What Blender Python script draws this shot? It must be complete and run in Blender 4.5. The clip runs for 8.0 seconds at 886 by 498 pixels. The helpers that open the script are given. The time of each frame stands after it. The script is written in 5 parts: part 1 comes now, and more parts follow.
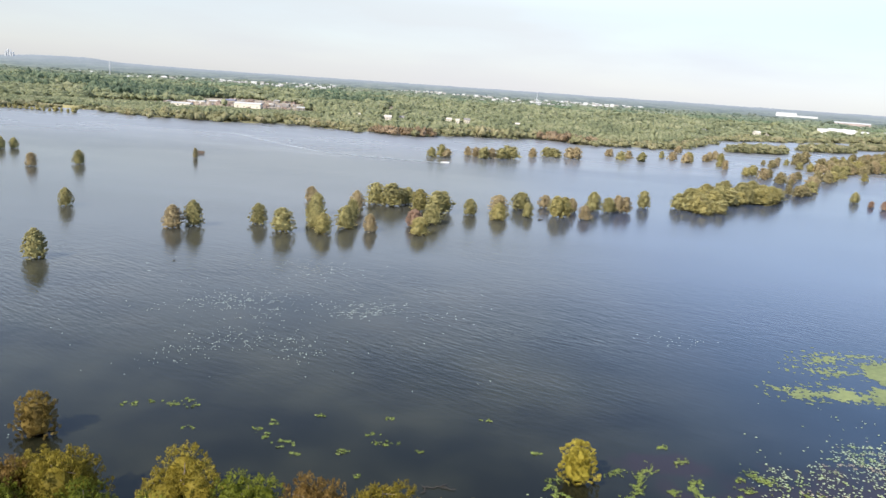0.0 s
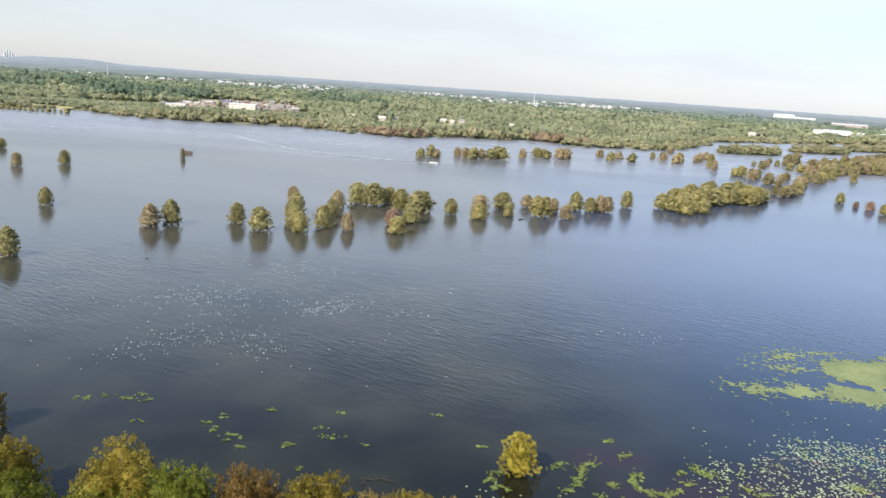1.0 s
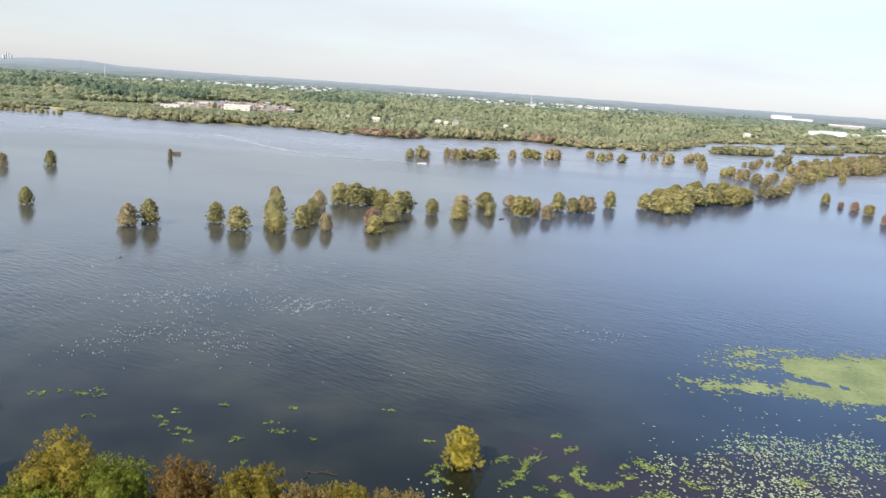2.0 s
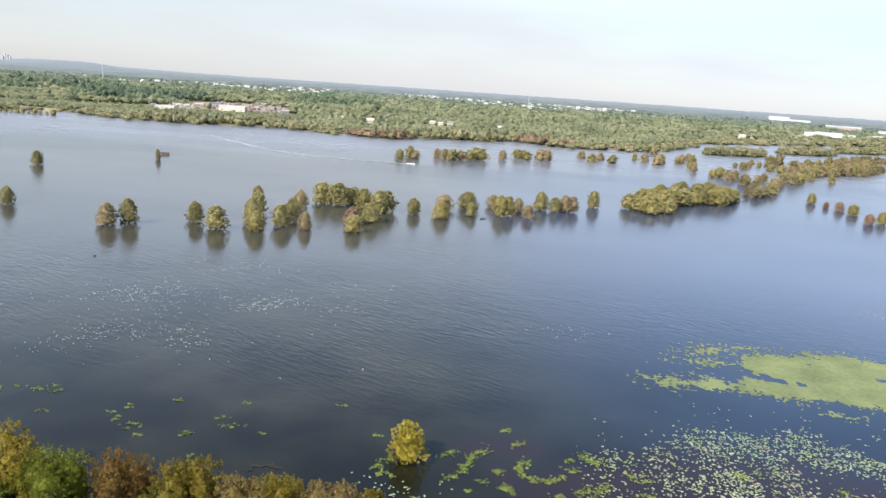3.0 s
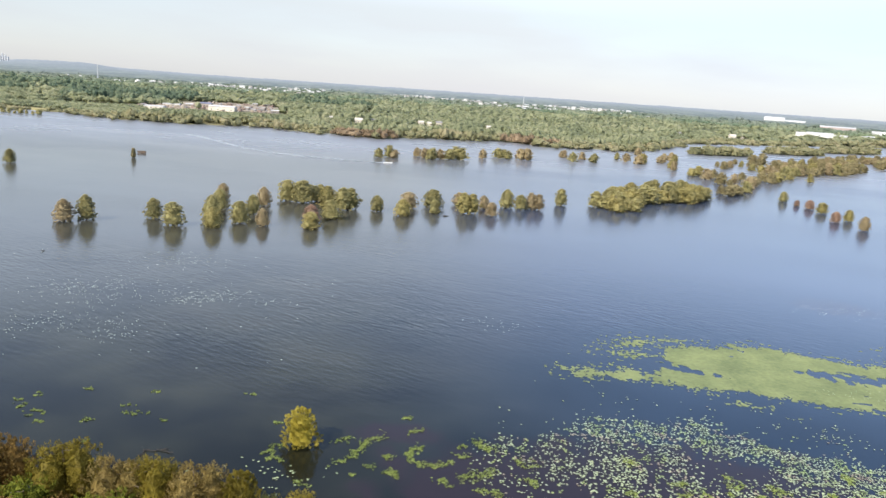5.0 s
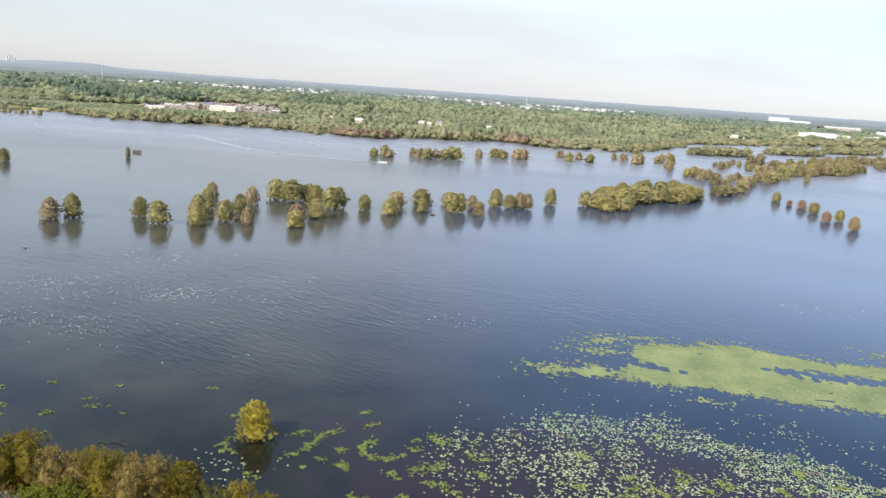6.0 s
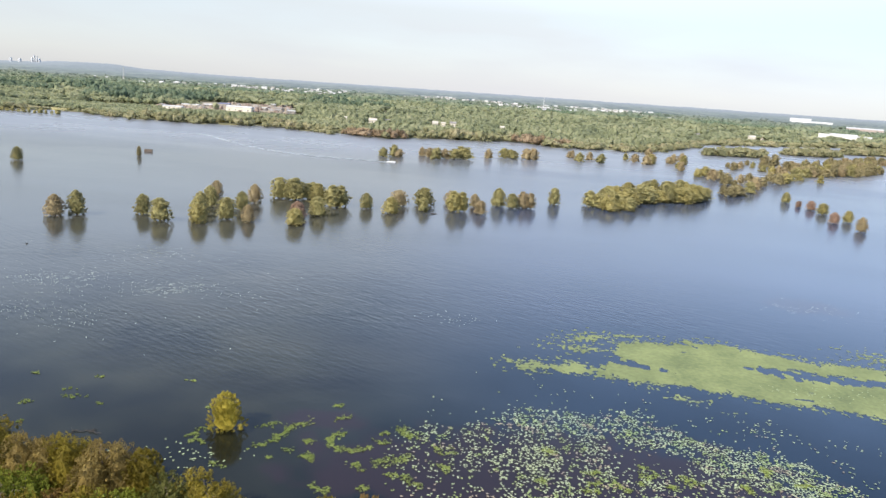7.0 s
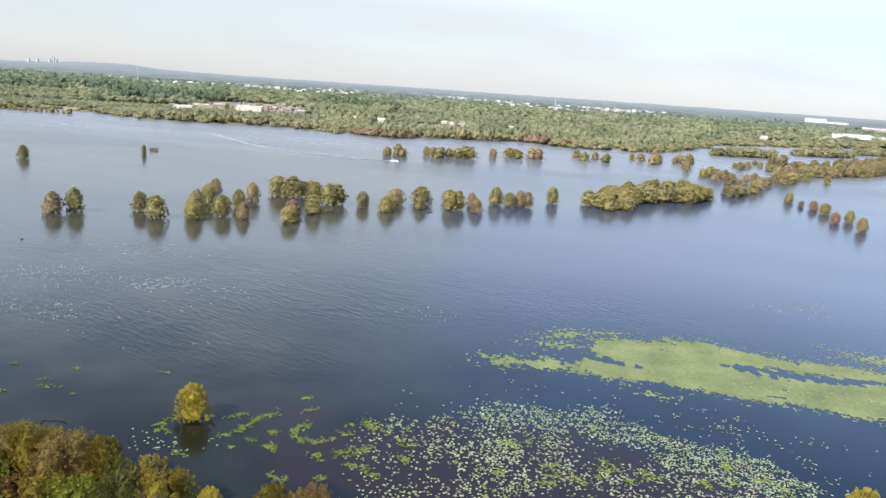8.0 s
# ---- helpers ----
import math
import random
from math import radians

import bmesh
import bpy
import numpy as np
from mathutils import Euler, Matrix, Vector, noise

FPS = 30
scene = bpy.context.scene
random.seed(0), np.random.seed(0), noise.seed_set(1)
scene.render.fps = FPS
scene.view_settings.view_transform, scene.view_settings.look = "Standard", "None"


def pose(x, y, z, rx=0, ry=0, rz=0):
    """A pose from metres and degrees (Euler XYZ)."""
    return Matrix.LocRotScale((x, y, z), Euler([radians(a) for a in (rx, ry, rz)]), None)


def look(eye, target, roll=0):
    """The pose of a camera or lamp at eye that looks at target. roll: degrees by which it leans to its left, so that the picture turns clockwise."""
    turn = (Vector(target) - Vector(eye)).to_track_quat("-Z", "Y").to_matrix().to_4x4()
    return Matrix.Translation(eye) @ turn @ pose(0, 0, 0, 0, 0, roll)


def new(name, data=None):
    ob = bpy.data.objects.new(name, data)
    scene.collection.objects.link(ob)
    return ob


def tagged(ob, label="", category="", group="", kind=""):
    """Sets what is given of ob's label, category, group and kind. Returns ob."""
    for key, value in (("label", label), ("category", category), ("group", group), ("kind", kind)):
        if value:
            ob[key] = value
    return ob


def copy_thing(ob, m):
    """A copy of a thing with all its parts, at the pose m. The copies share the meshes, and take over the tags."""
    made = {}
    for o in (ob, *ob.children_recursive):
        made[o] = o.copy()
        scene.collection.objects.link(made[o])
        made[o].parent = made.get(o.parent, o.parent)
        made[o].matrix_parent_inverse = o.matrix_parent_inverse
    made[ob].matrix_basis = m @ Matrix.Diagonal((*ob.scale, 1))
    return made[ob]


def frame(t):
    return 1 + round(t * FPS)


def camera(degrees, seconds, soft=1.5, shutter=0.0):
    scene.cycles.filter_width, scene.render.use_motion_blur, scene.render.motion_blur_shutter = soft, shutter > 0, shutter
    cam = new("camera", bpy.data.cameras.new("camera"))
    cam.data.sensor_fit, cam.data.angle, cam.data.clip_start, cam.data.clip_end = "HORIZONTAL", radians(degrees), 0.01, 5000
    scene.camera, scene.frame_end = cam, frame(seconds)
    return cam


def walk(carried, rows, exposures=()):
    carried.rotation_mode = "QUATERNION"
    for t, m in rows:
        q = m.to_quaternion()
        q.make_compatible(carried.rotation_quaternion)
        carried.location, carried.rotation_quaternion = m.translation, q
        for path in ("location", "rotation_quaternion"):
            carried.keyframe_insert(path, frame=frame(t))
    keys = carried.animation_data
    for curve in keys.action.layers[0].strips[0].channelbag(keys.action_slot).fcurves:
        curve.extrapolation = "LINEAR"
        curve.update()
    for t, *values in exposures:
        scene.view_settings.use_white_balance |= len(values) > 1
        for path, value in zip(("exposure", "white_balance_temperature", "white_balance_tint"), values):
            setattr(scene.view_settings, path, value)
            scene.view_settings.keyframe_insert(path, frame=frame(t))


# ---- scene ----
cam = camera(63.7, 8.0)
PATH = [
    (0, (-0.39, 0.86, 51.9), (-0.347, 2.808, 51.449), 3.93),
    (0.5, (3.612, 0.057, 51.921), (3.654, 2.005, 51.472), 3.93),
    (1, (7.623, -0.519, 51.809), (7.665, 1.43, 51.362), 3.93),
    (1.5, (11.556, -1.211, 51.829), (11.598, 0.738, 51.384), 3.93),
    (3, (23.246, -3.458, 52.076), (23.287, -1.507, 51.636), 3.93),
    (3.5, (27.203, -4.123, 52.079), (27.244, -2.172, 51.64), 3.93),
    (4, (31.138, -4.771, 52.092), (31.179, -2.82, 51.654), 3.93),
    (4.5, (35.008, -5.457, 52.09), (35.048, -3.506, 51.651), 3.93),
    (5, (38.97, -6.088, 52.102), (39.01, -4.137, 51.664), 3.93),
    (6.5, (50.46, -7.929, 52.142), (50.463, -5.978, 51.704), 3.93),
    (7, (54.257, -8.513, 52.096), (54.229, -6.562, 51.657), 3.93),
    (7.5, (58.075, -9.064, 52.048), (58.016, -7.114, 51.608), 3.93),
    (8, (61.881, -9.659, 52.076), (61.815, -7.71, 51.635), 3.93),
]
walk(cam, [(t, look(eye, target, roll)) for t, eye, target, roll in PATH])

# ---- world, sun and exposure ----
def ramp_node(n, stops):
    r = n.new("ShaderNodeValToRGB")
    e = r.color_ramp.elements
    while len(e) < len(stops):
        e.new(0.5)
    for el, (p, c) in zip(e, stops):
        el.position, el.color = p, (*c, 1)
    return r


SUN_ELEVATION, SUN_TURN = 40.0, 221.0
world = bpy.data.worlds.new("sky")
scene.world = world
world.use_nodes = True
wn, wl = world.node_tree.nodes, world.node_tree.links
wn.clear()
sky = wn.new("ShaderNodeTexSky")
sky.sky_type, sky.sun_disc = "NISHITA", False
sky.sun_elevation, sky.sun_rotation = radians(SUN_ELEVATION), radians(SUN_TURN)
sky.altitude, sky.air_density, sky.dust_density, sky.ozone_density = 50, 1.0, 0.8, 3.0
veil_at = wn.new("ShaderNodeTexCoord")
veil_map = wn.new("ShaderNodeMapping")
veil_map.inputs["Scale"].default_value = (1.0, 1.0, 5.0)
veil_noise = wn.new("ShaderNodeTexNoise")
veil_noise.inputs["Scale"].default_value, veil_noise.inputs["Detail"].default_value = 1.6, 6
split = wn.new("ShaderNodeSeparateXYZ")
haze = ramp_node(wn, [(p, (c, c, c)) for p, c in ((0.0, 0.92), (0.14, 0.86), (0.36, 0.52), (0.55, 0.25), (0.85, 0.75))])
thin = wn.new("ShaderNodeMapRange")
thin.inputs["From Min"].default_value, thin.inputs["From Max"].default_value = 0.36, 0.72
thin.inputs["To Min"].default_value, thin.inputs["To Max"].default_value = -0.20, 0.18
both = wn.new("ShaderNodeMath")
both.use_clamp = True
veil = wn.new("ShaderNodeMixRGB")
tone = ramp_node(wn, [(0.0, (0.354, 0.354, 0.368)), (0.10, (0.362, 0.395, 0.418)), (0.22, (0.540, 0.620, 0.775)), (0.5, (0.195, 0.268, 0.450)), (0.85, (0.46, 0.52, 0.62))])
tone_east = ramp_node(wn, [(0.0, (0.350, 0.354, 0.372)), (0.06, (0.342, 0.374, 0.415)), (0.12, (0.352, 0.445, 0.560)), (0.22, (0.450, 0.580, 0.840)), (0.5, (0.165, 0.250, 0.480)), (0.85, (0.46, 0.52, 0.62))])
eastward = wn.new("ShaderNodeMapRange")
eastward.interpolation_type = "SMOOTHSTEP"
eastward.inputs["From Min"].default_value, eastward.inputs["From Max"].default_value = 0.08, 0.55
sides = wn.new("ShaderNodeMixRGB")
bright = wn.new("ShaderNodeVectorMath")
bright.operation = "SCALE"
# the haze is thicker and duller to the west
dull = wn.new("ShaderNodeMapRange")
dull.inputs["From Min"].default_value, dull.inputs["From Max"].default_value = -0.5, 0.4
dull.inputs["To Min"].default_value, dull.inputs["To Max"].default_value = 8.5, 10.0
back = wn.new("ShaderNodeBackground")
back.inputs["Strength"].default_value = 0.15
world_out = wn.new("ShaderNodeOutputWorld")
wl.new(veil_at.outputs["Generated"], veil_map.inputs[0])
wl.new(veil_at.outputs["Generated"], split.inputs[0])
wl.new(split.outputs["Z"], haze.inputs[0])
wl.new(split.outputs["Z"], tone.inputs[0])
wl.new(split.outputs["Z"], tone_east.inputs[0])
wl.new(split.outputs["X"], eastward.inputs[0])
wl.new(eastward.outputs[0], sides.inputs[0])
wl.new(tone.outputs[0], sides.inputs[1])
wl.new(tone_east.outputs[0], sides.inputs[2])
wl.new(sides.outputs[0], bright.inputs[0])
wl.new(split.outputs["X"], dull.inputs[0])
wl.new(dull.outputs[0], bright.inputs["Scale"])
wl.new(bright.outputs[0], veil.inputs[2])
wl.new(veil_map.outputs[0], veil_noise.inputs["Vector"])
wl.new(veil_noise.outputs[0], thin.inputs[0])
wl.new(haze.outputs[0], both.inputs[0])
wl.new(thin.outputs[0], both.inputs[1])
wl.new(both.outputs[0], veil.inputs[0])
wl.new(sky.outputs[0], veil.inputs[1])
wl.new(veil.outputs[0], back.inputs[0])
wl.new(back.outputs[0], world_out.inputs[0])
scene.view_settings.exposure = 0.7

sun = new("sun", bpy.data.lights.new("sun", "SUN"))
sun.data.energy, sun.data.angle, sun.data.color = 5.0, radians(0.6), (1.0, 0.93, 0.82)
_e, _r = radians(SUN_ELEVATION), radians(SUN_TURN)
sun.matrix_world = look((math.sin(_r) * math.cos(_e) * 100, math.cos(_r) * math.cos(_e) * 100, math.sin(_e) * 100), (0, 0, 0))


# ---- materials ----
def material(name):
    m = bpy.data.materials.new(name)
    m.use_nodes = True
    nt = m.node_tree
    return m, nt.nodes, nt.links, nt.nodes["Principled BSDF"]


def noise_node(n, l, scale, detail=3, stretch=(1, 1, 1), turn=0):
    at = n.new("ShaderNodeTexCoord")
    mp = n.new("ShaderNodeMapping")
    mp.vector_type = "TEXTURE"
    mp.inputs["Scale"].default_value, mp.inputs["Rotation"].default_value = stretch, (0, 0, radians(turn))
    tex = n.new("ShaderNodeTexNoise")
    tex.inputs["Scale"].default_value, tex.inputs["Detail"].default_value = scale, detail
    l.new(at.outputs["Object"], mp.inputs[0])
    l.new(mp.outputs[0], tex.inputs["Vector"])
    return tex


def foliage(name, low, mid, high, tree_scale=0.0, translucent=0.28, fleck=0.35):
    """Leaves: each spray its own tint, each tree a shift of its own; tree_scale: patches of that size in a joined wood."""
    m, n, l, b = material(name)
    geo, info = n.new("ShaderNodeNewGeometry"), n.new("ShaderNodeObjectInfo")
    big = noise_node(n, l, tree_scale or 2.4, 4 if tree_scale else 3)
    add = n.new("ShaderNodeMath")
    add.operation = "MULTIPLY_ADD"
    add.inputs[1].default_value = fleck
    l.new(geo.outputs["Random Per Island"], add.inputs[0])
    shift = n.new("ShaderNodeMath")
    shift.operation = "MULTIPLY_ADD"
    shift.inputs[1].default_value = 0.0 if tree_scale else 0.35
    l.new(info.outputs["Random"], shift.inputs[0])
    scaled = n.new("ShaderNodeMath")
    scaled.operation = "MULTIPLY_ADD"
    scaled.inputs[1].default_value, scaled.inputs[2].default_value = (2.6, -0.98) if tree_scale else (1.5, -0.60)
    l.new(big.outputs[0], scaled.inputs[0])
    if tree_scale:
        single = noise_node(n, l, 0.12, 2)
        own = n.new("ShaderNodeMath")
        own.operation = "MULTIPLY_ADD"
        own.inputs[1].default_value = 1.5
        l.new(single.outputs[0], own.inputs[0])
        less = n.new("ShaderNodeMath")
        less.operation = "SUBTRACT"
        less.inputs[1].default_value = 0.75
        l.new(scaled.outputs[0], less.inputs[0])
        l.new(less.outputs[0], own.inputs[2])
        scaled = own
    l.new(scaled.outputs[0], shift.inputs[2])
    l.new(shift.outputs[0], add.inputs[2])
    r = ramp_node(n, [(0.0, low), (0.5, mid), (1.0, high)])
    l.new(add.outputs[0], r.inputs[0])
    l.new(r.outputs[0], b.inputs["Base Color"])
    b.inputs["Roughness"].default_value = 0.62
    b.inputs["Specular IOR Level"].default_value = 0.15
    tr, mix = n.new("ShaderNodeBsdfTranslucent"), n.new("ShaderNodeMixShader")
    mix.inputs[0].default_value = translucent
    l.new(r.outputs[0], tr.inputs[0])
    l.new(b.outputs[0], mix.inputs[1])
    l.new(tr.outputs[0], mix.inputs[2])
    l.new(mix.outputs[0], n["Material Output"].inputs[0])
    return m


def rough_paint(name, a, c, scale, rough=0.8, bump=0.2, detail=5, metal=0.0):
    """A surface mottled between two colours, with a fine relief."""
    m, n, l, b = material(name)
    tex = noise_node(n, l, scale, detail)
    fine = noise_node(n, l, scale * 9, 3)
    mix = n.new("ShaderNodeMath")
    mix.operation = "MULTIPLY_ADD"
    mix.inputs[1].default_value = 0.4
    l.new(fine.outputs[0], mix.inputs[0])
    half = n.new("ShaderNodeMath")
    half.operation = "MULTIPLY"
    half.inputs[1].default_value = 0.6
    l.new(tex.outputs[0], half.inputs[0])
    l.new(half.outputs[0], mix.inputs[2])
    r = ramp_node(n, [(0.32, a), (0.68, c)])
    l.new(mix.outputs[0], r.inputs[0])
    l.new(r.outputs[0], b.inputs["Base Color"])
    b.inputs["Roughness"].default_value, b.inputs["Metallic"].default_value = rough, metal
    bp = n.new("ShaderNodeBump")
    bp.inputs["Strength"].default_value = bump
    l.new(mix.outputs[0], bp.inputs["Height"])
    l.new(bp.outputs[0], b.inputs["Normal"])
    return m


def water_material():
    m, n, l, b = material("lake_water")
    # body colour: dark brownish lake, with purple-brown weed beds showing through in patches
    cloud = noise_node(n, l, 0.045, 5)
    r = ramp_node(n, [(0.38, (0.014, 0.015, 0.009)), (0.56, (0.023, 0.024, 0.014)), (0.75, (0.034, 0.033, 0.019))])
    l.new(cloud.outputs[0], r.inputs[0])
    at = n.new("ShaderNodeTexCoord")
    ball = None
    # the patch at (152, 183) colours in ripples that mirror darker sky
    for x, y, wide, deep in ((72, 82, 62, 24), (152, 183, 20, 12), (36, 95, 12, 5)):
        mp = n.new("ShaderNodeMapping")
        mp.vector_type = "TEXTURE"
        mp.inputs["Location"].default_value, mp.inputs["Scale"].default_value = (x, y, 0), (wide, deep, 1)
        one = n.new("ShaderNodeTexGradient")
        one.gradient_type = "SPHERICAL"
        l.new(at.outputs["Object"], mp.inputs[0])
        l.new(mp.outputs[0], one.inputs[0])
        if ball:
            most = n.new("ShaderNodeMath")
            most.operation = "MAXIMUM"
            l.new(ball.outputs[0], most.inputs[0])
            l.new(one.outputs["Fac"], most.inputs[1])
            ball = most
        else:
            ball = n.new("ShaderNodeMath")
            ball.operation = "MULTIPLY"
            ball.inputs[1].default_value = 1.0
            l.new(one.outputs["Fac"], ball.inputs[0])
    lumps = noise_node(n, l, 0.16, 5)
    bed = n.new("ShaderNodeMath")
    bed.operation = "MULTIPLY_ADD"
    bed.inputs[1].default_value, bed.inputs[2].default_value = 1.1, -0.36
    l.new(ball.outputs[0], bed.inputs[0])
    put = n.new("ShaderNodeMath")
    put.operation = "ADD"
    l.new(bed.outputs[0], put.inputs[0])
    l.new(lumps.outputs[0], put.inputs[1])
    edge = ramp_node(n, [(0.50, (0, 0, 0)), (0.72, (0.85, 0.85, 0.85))])
    l.new(put.outputs[0], edge.inputs[0])
    tint = n.new("ShaderNodeMixRGB")
    tint.inputs[2].default_value = (0.021, 0.014, 0.017, 1)
    l.new(edge.outputs[0], tint.inputs[0])
    # bluer body to the east, painted in place of blue sky mirrored there
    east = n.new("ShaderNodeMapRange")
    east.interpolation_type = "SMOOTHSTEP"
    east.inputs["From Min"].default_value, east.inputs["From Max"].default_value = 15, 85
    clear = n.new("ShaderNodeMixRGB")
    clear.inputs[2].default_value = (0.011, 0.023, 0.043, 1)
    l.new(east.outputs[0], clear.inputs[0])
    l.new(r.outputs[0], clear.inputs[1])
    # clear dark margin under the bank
    # body darkened along the bank, offsetting sky mirrored too brightly there
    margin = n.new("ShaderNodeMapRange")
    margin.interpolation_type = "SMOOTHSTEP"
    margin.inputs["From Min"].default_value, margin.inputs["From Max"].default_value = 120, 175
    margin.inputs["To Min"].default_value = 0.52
    near_dark = n.new("ShaderNodeVectorMath")
    near_dark.operation = "SCALE"
    l.new(clear.outputs[0], near_dark.inputs[0])
    l.new(margin.outputs[0], near_dark.inputs["Scale"])
    l.new(near_dark.outputs[0], tint.inputs[1])
    # weed beds along the bank; further out the body is paled to suggest haze
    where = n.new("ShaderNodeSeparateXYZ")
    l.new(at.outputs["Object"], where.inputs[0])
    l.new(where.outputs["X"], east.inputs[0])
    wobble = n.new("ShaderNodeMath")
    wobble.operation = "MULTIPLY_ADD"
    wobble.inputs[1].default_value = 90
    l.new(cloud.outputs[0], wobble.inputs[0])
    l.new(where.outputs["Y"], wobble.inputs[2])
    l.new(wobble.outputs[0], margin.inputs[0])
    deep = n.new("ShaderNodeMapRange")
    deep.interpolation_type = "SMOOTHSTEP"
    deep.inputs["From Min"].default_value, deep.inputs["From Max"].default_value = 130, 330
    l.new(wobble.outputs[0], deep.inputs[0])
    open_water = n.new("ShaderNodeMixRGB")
    # far body: lifted like haze, tinted blue eastward for the mirrored sky
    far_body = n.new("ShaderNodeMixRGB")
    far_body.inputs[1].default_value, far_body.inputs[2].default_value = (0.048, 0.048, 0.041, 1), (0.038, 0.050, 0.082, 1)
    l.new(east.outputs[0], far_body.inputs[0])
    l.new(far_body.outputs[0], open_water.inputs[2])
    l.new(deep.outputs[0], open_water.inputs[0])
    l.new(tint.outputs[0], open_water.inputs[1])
    # body paled by the far shore, for sky sheen the rough surface loses
    far_band = n.new("ShaderNodeMapRange")
    far_band.interpolation_type = "SMOOTHSTEP"
    far_band.inputs["From Min"].default_value, far_band.inputs["From Max"].default_value = 420, 620
    l.new(where.outputs["Y"], far_band.inputs[0])
    far_pale = n.new("ShaderNodeMixRGB")
    far_pale.inputs[2].default_value = (0.150, 0.158, 0.176, 1)
    l.new(far_band.outputs[0], far_pale.inputs[0])
    l.new(open_water.outputs[0], far_pale.inputs[1])
    l.new(far_pale.outputs[0], b.inputs["Base Color"])
    b.inputs["IOR"].default_value = 1.333
    # wind: rippled stretches and calm ones
    wind = noise_node(n, l, 0.011, 3, (1.6, 0.7, 1), -14)
    wr = ramp_node(n, [(0.36, (0.12, 0.12, 0.12)), (0.60, (1, 1, 1))])
    l.new(wind.outputs[0], wr.inputs[0])
    rough = n.new("ShaderNodeMapRange")
    rough.inputs["To Min"].default_value, rough.inputs["To Max"].default_value = 0.07, 0.09
    l.new(wr.outputs[0], rough.inputs[0])
    ripple = noise_node(n, l, 1.0, 3, (3.2, 1.0, 1), -36)
    chop = noise_node(n, l, 1.0, 2, (9.0, 3.6, 1), -28)
    both = n.new("ShaderNodeMath")
    both.operation = "MULTIPLY_ADD"
    both.inputs[1].default_value = 0.6
    l.new(chop.outputs[0], both.inputs[0])
    l.new(ripple.outputs[0], both.inputs[2])
    bp = n.new("ShaderNodeBump")
    bp.inputs["Distance"].default_value = 0.19
    st = n.new("ShaderNodeMath")
    st.operation = "MULTIPLY"
    # the margin by the bank and the open lake beyond lie in the lee, as does the water among the plants
    lee = n.new("ShaderNodeMapRange")
    lee.inputs["From Max"].default_value = 320
    l.new(where.outputs["Y"], lee.inputs[0])
    lanes = ramp_node(n, [(0.295, (0.08, 0.08, 0.08)), (0.355, (0.4, 0.4, 0.4)), (0.43, (1, 1, 1)), (0.525, (0.9, 0.9, 0.9)), (0.80, (0.3, 0.3, 0.3)), (1.0, (0.42, 0.42, 0.42))])
    l.new(lee.outputs[0], lanes.inputs[0])
    sheltered = n.new("ShaderNodeMapRange")
    sheltered.interpolation_type = "SMOOTHSTEP"
    sheltered.inputs["From Min"].default_value, sheltered.inputs["From Max"].default_value = 10, 75
    sheltered.inputs["To Min"].default_value, sheltered.inputs["To Max"].default_value = 1.0, 0.35
    l.new(where.outputs["X"], sheltered.inputs[0])
    lane = n.new("ShaderNodeMath")
    lane.operation = "MULTIPLY"
    l.new(lanes.outputs[0], lane.inputs[0])
    l.new(sheltered.outputs[0], lane.inputs[1])
    # still water close to the bank mirrors cleanly
    still = n.new("ShaderNodeMapRange")
    still.interpolation_type = "SMOOTHSTEP"
    still.inputs["From Min"].default_value, still.inputs["From Max"].default_value = 92, 135
    still.inputs["To Min"].default_value = 1.5
    l.new(where.outputs["Y"], still.inputs[0])
    gloss = n.new("ShaderNodeMath")
    gloss.operation = "MULTIPLY"
    l.new(still.outputs[0], gloss.inputs[0])
    l.new(rough.outputs[0], gloss.inputs[1])
    # fine wind ripples roughen the open lake
    reach = n.new("ShaderNodeMapRange")
    reach.inputs["From Min"].default_value, reach.inputs["From Max"].default_value = 150, 260
    reach.inputs["To Min"].default_value, reach.inputs["To Max"].default_value = 1.0, 2.1
    l.new(where.outputs["Y"], reach.inputs[0])
    ruffled = n.new("ShaderNodeMath")
    ruffled.operation = "MULTIPLY"
    l.new(gloss.outputs[0], ruffled.inputs[0])
    l.new(reach.outputs[0], ruffled.inputs[1])
    # most of all towards the far shore
    offing = n.new("ShaderNodeMapRange")
    offing.inputs["From Min"].default_value, offing.inputs["From Max"].default_value = 400, 620
    offing.inputs["To Min"].default_value, offing.inputs["To Max"].default_value = 1.0, 1.7
    l.new(where.outputs["Y"], offing.inputs[0])
    blown = n.new("ShaderNodeMath")
    blown.operation = "MULTIPLY"
    l.new(ruffled.outputs[0], blown.inputs[0])
    l.new(offing.outputs[0], blown.inputs[1])
    l.new(blown.outputs[0], b.inputs["Roughness"])
    l.new(lane.outputs[0], st.inputs[1])
    l.new(wr.outputs[0], st.inputs[0])
    calm = n.new("ShaderNodeMapRange")
    calm.interpolation_type = "SMOOTHSTEP"
    calm.inputs["From Min"].default_value, calm.inputs["From Max"].default_value = 300, 480
    calm.inputs["To Min"].default_value, calm.inputs["To Max"].default_value = 1.0, 0.25
    l.new(where.outputs["Y"], calm.inputs[0])
    choppy = n.new("ShaderNodeMath")
    choppy.operation = "MULTIPLY"
    l.new(st.outputs[0], choppy.inputs[0])
    l.new(calm.outputs[0], choppy.inputs[1])
    l.new(choppy.outputs[0], bp.inputs["Strength"])
    l.new(both.outputs[0], bp.inputs["Height"])
    l.new(bp.outputs[0], b.inputs["Normal"])
    return m


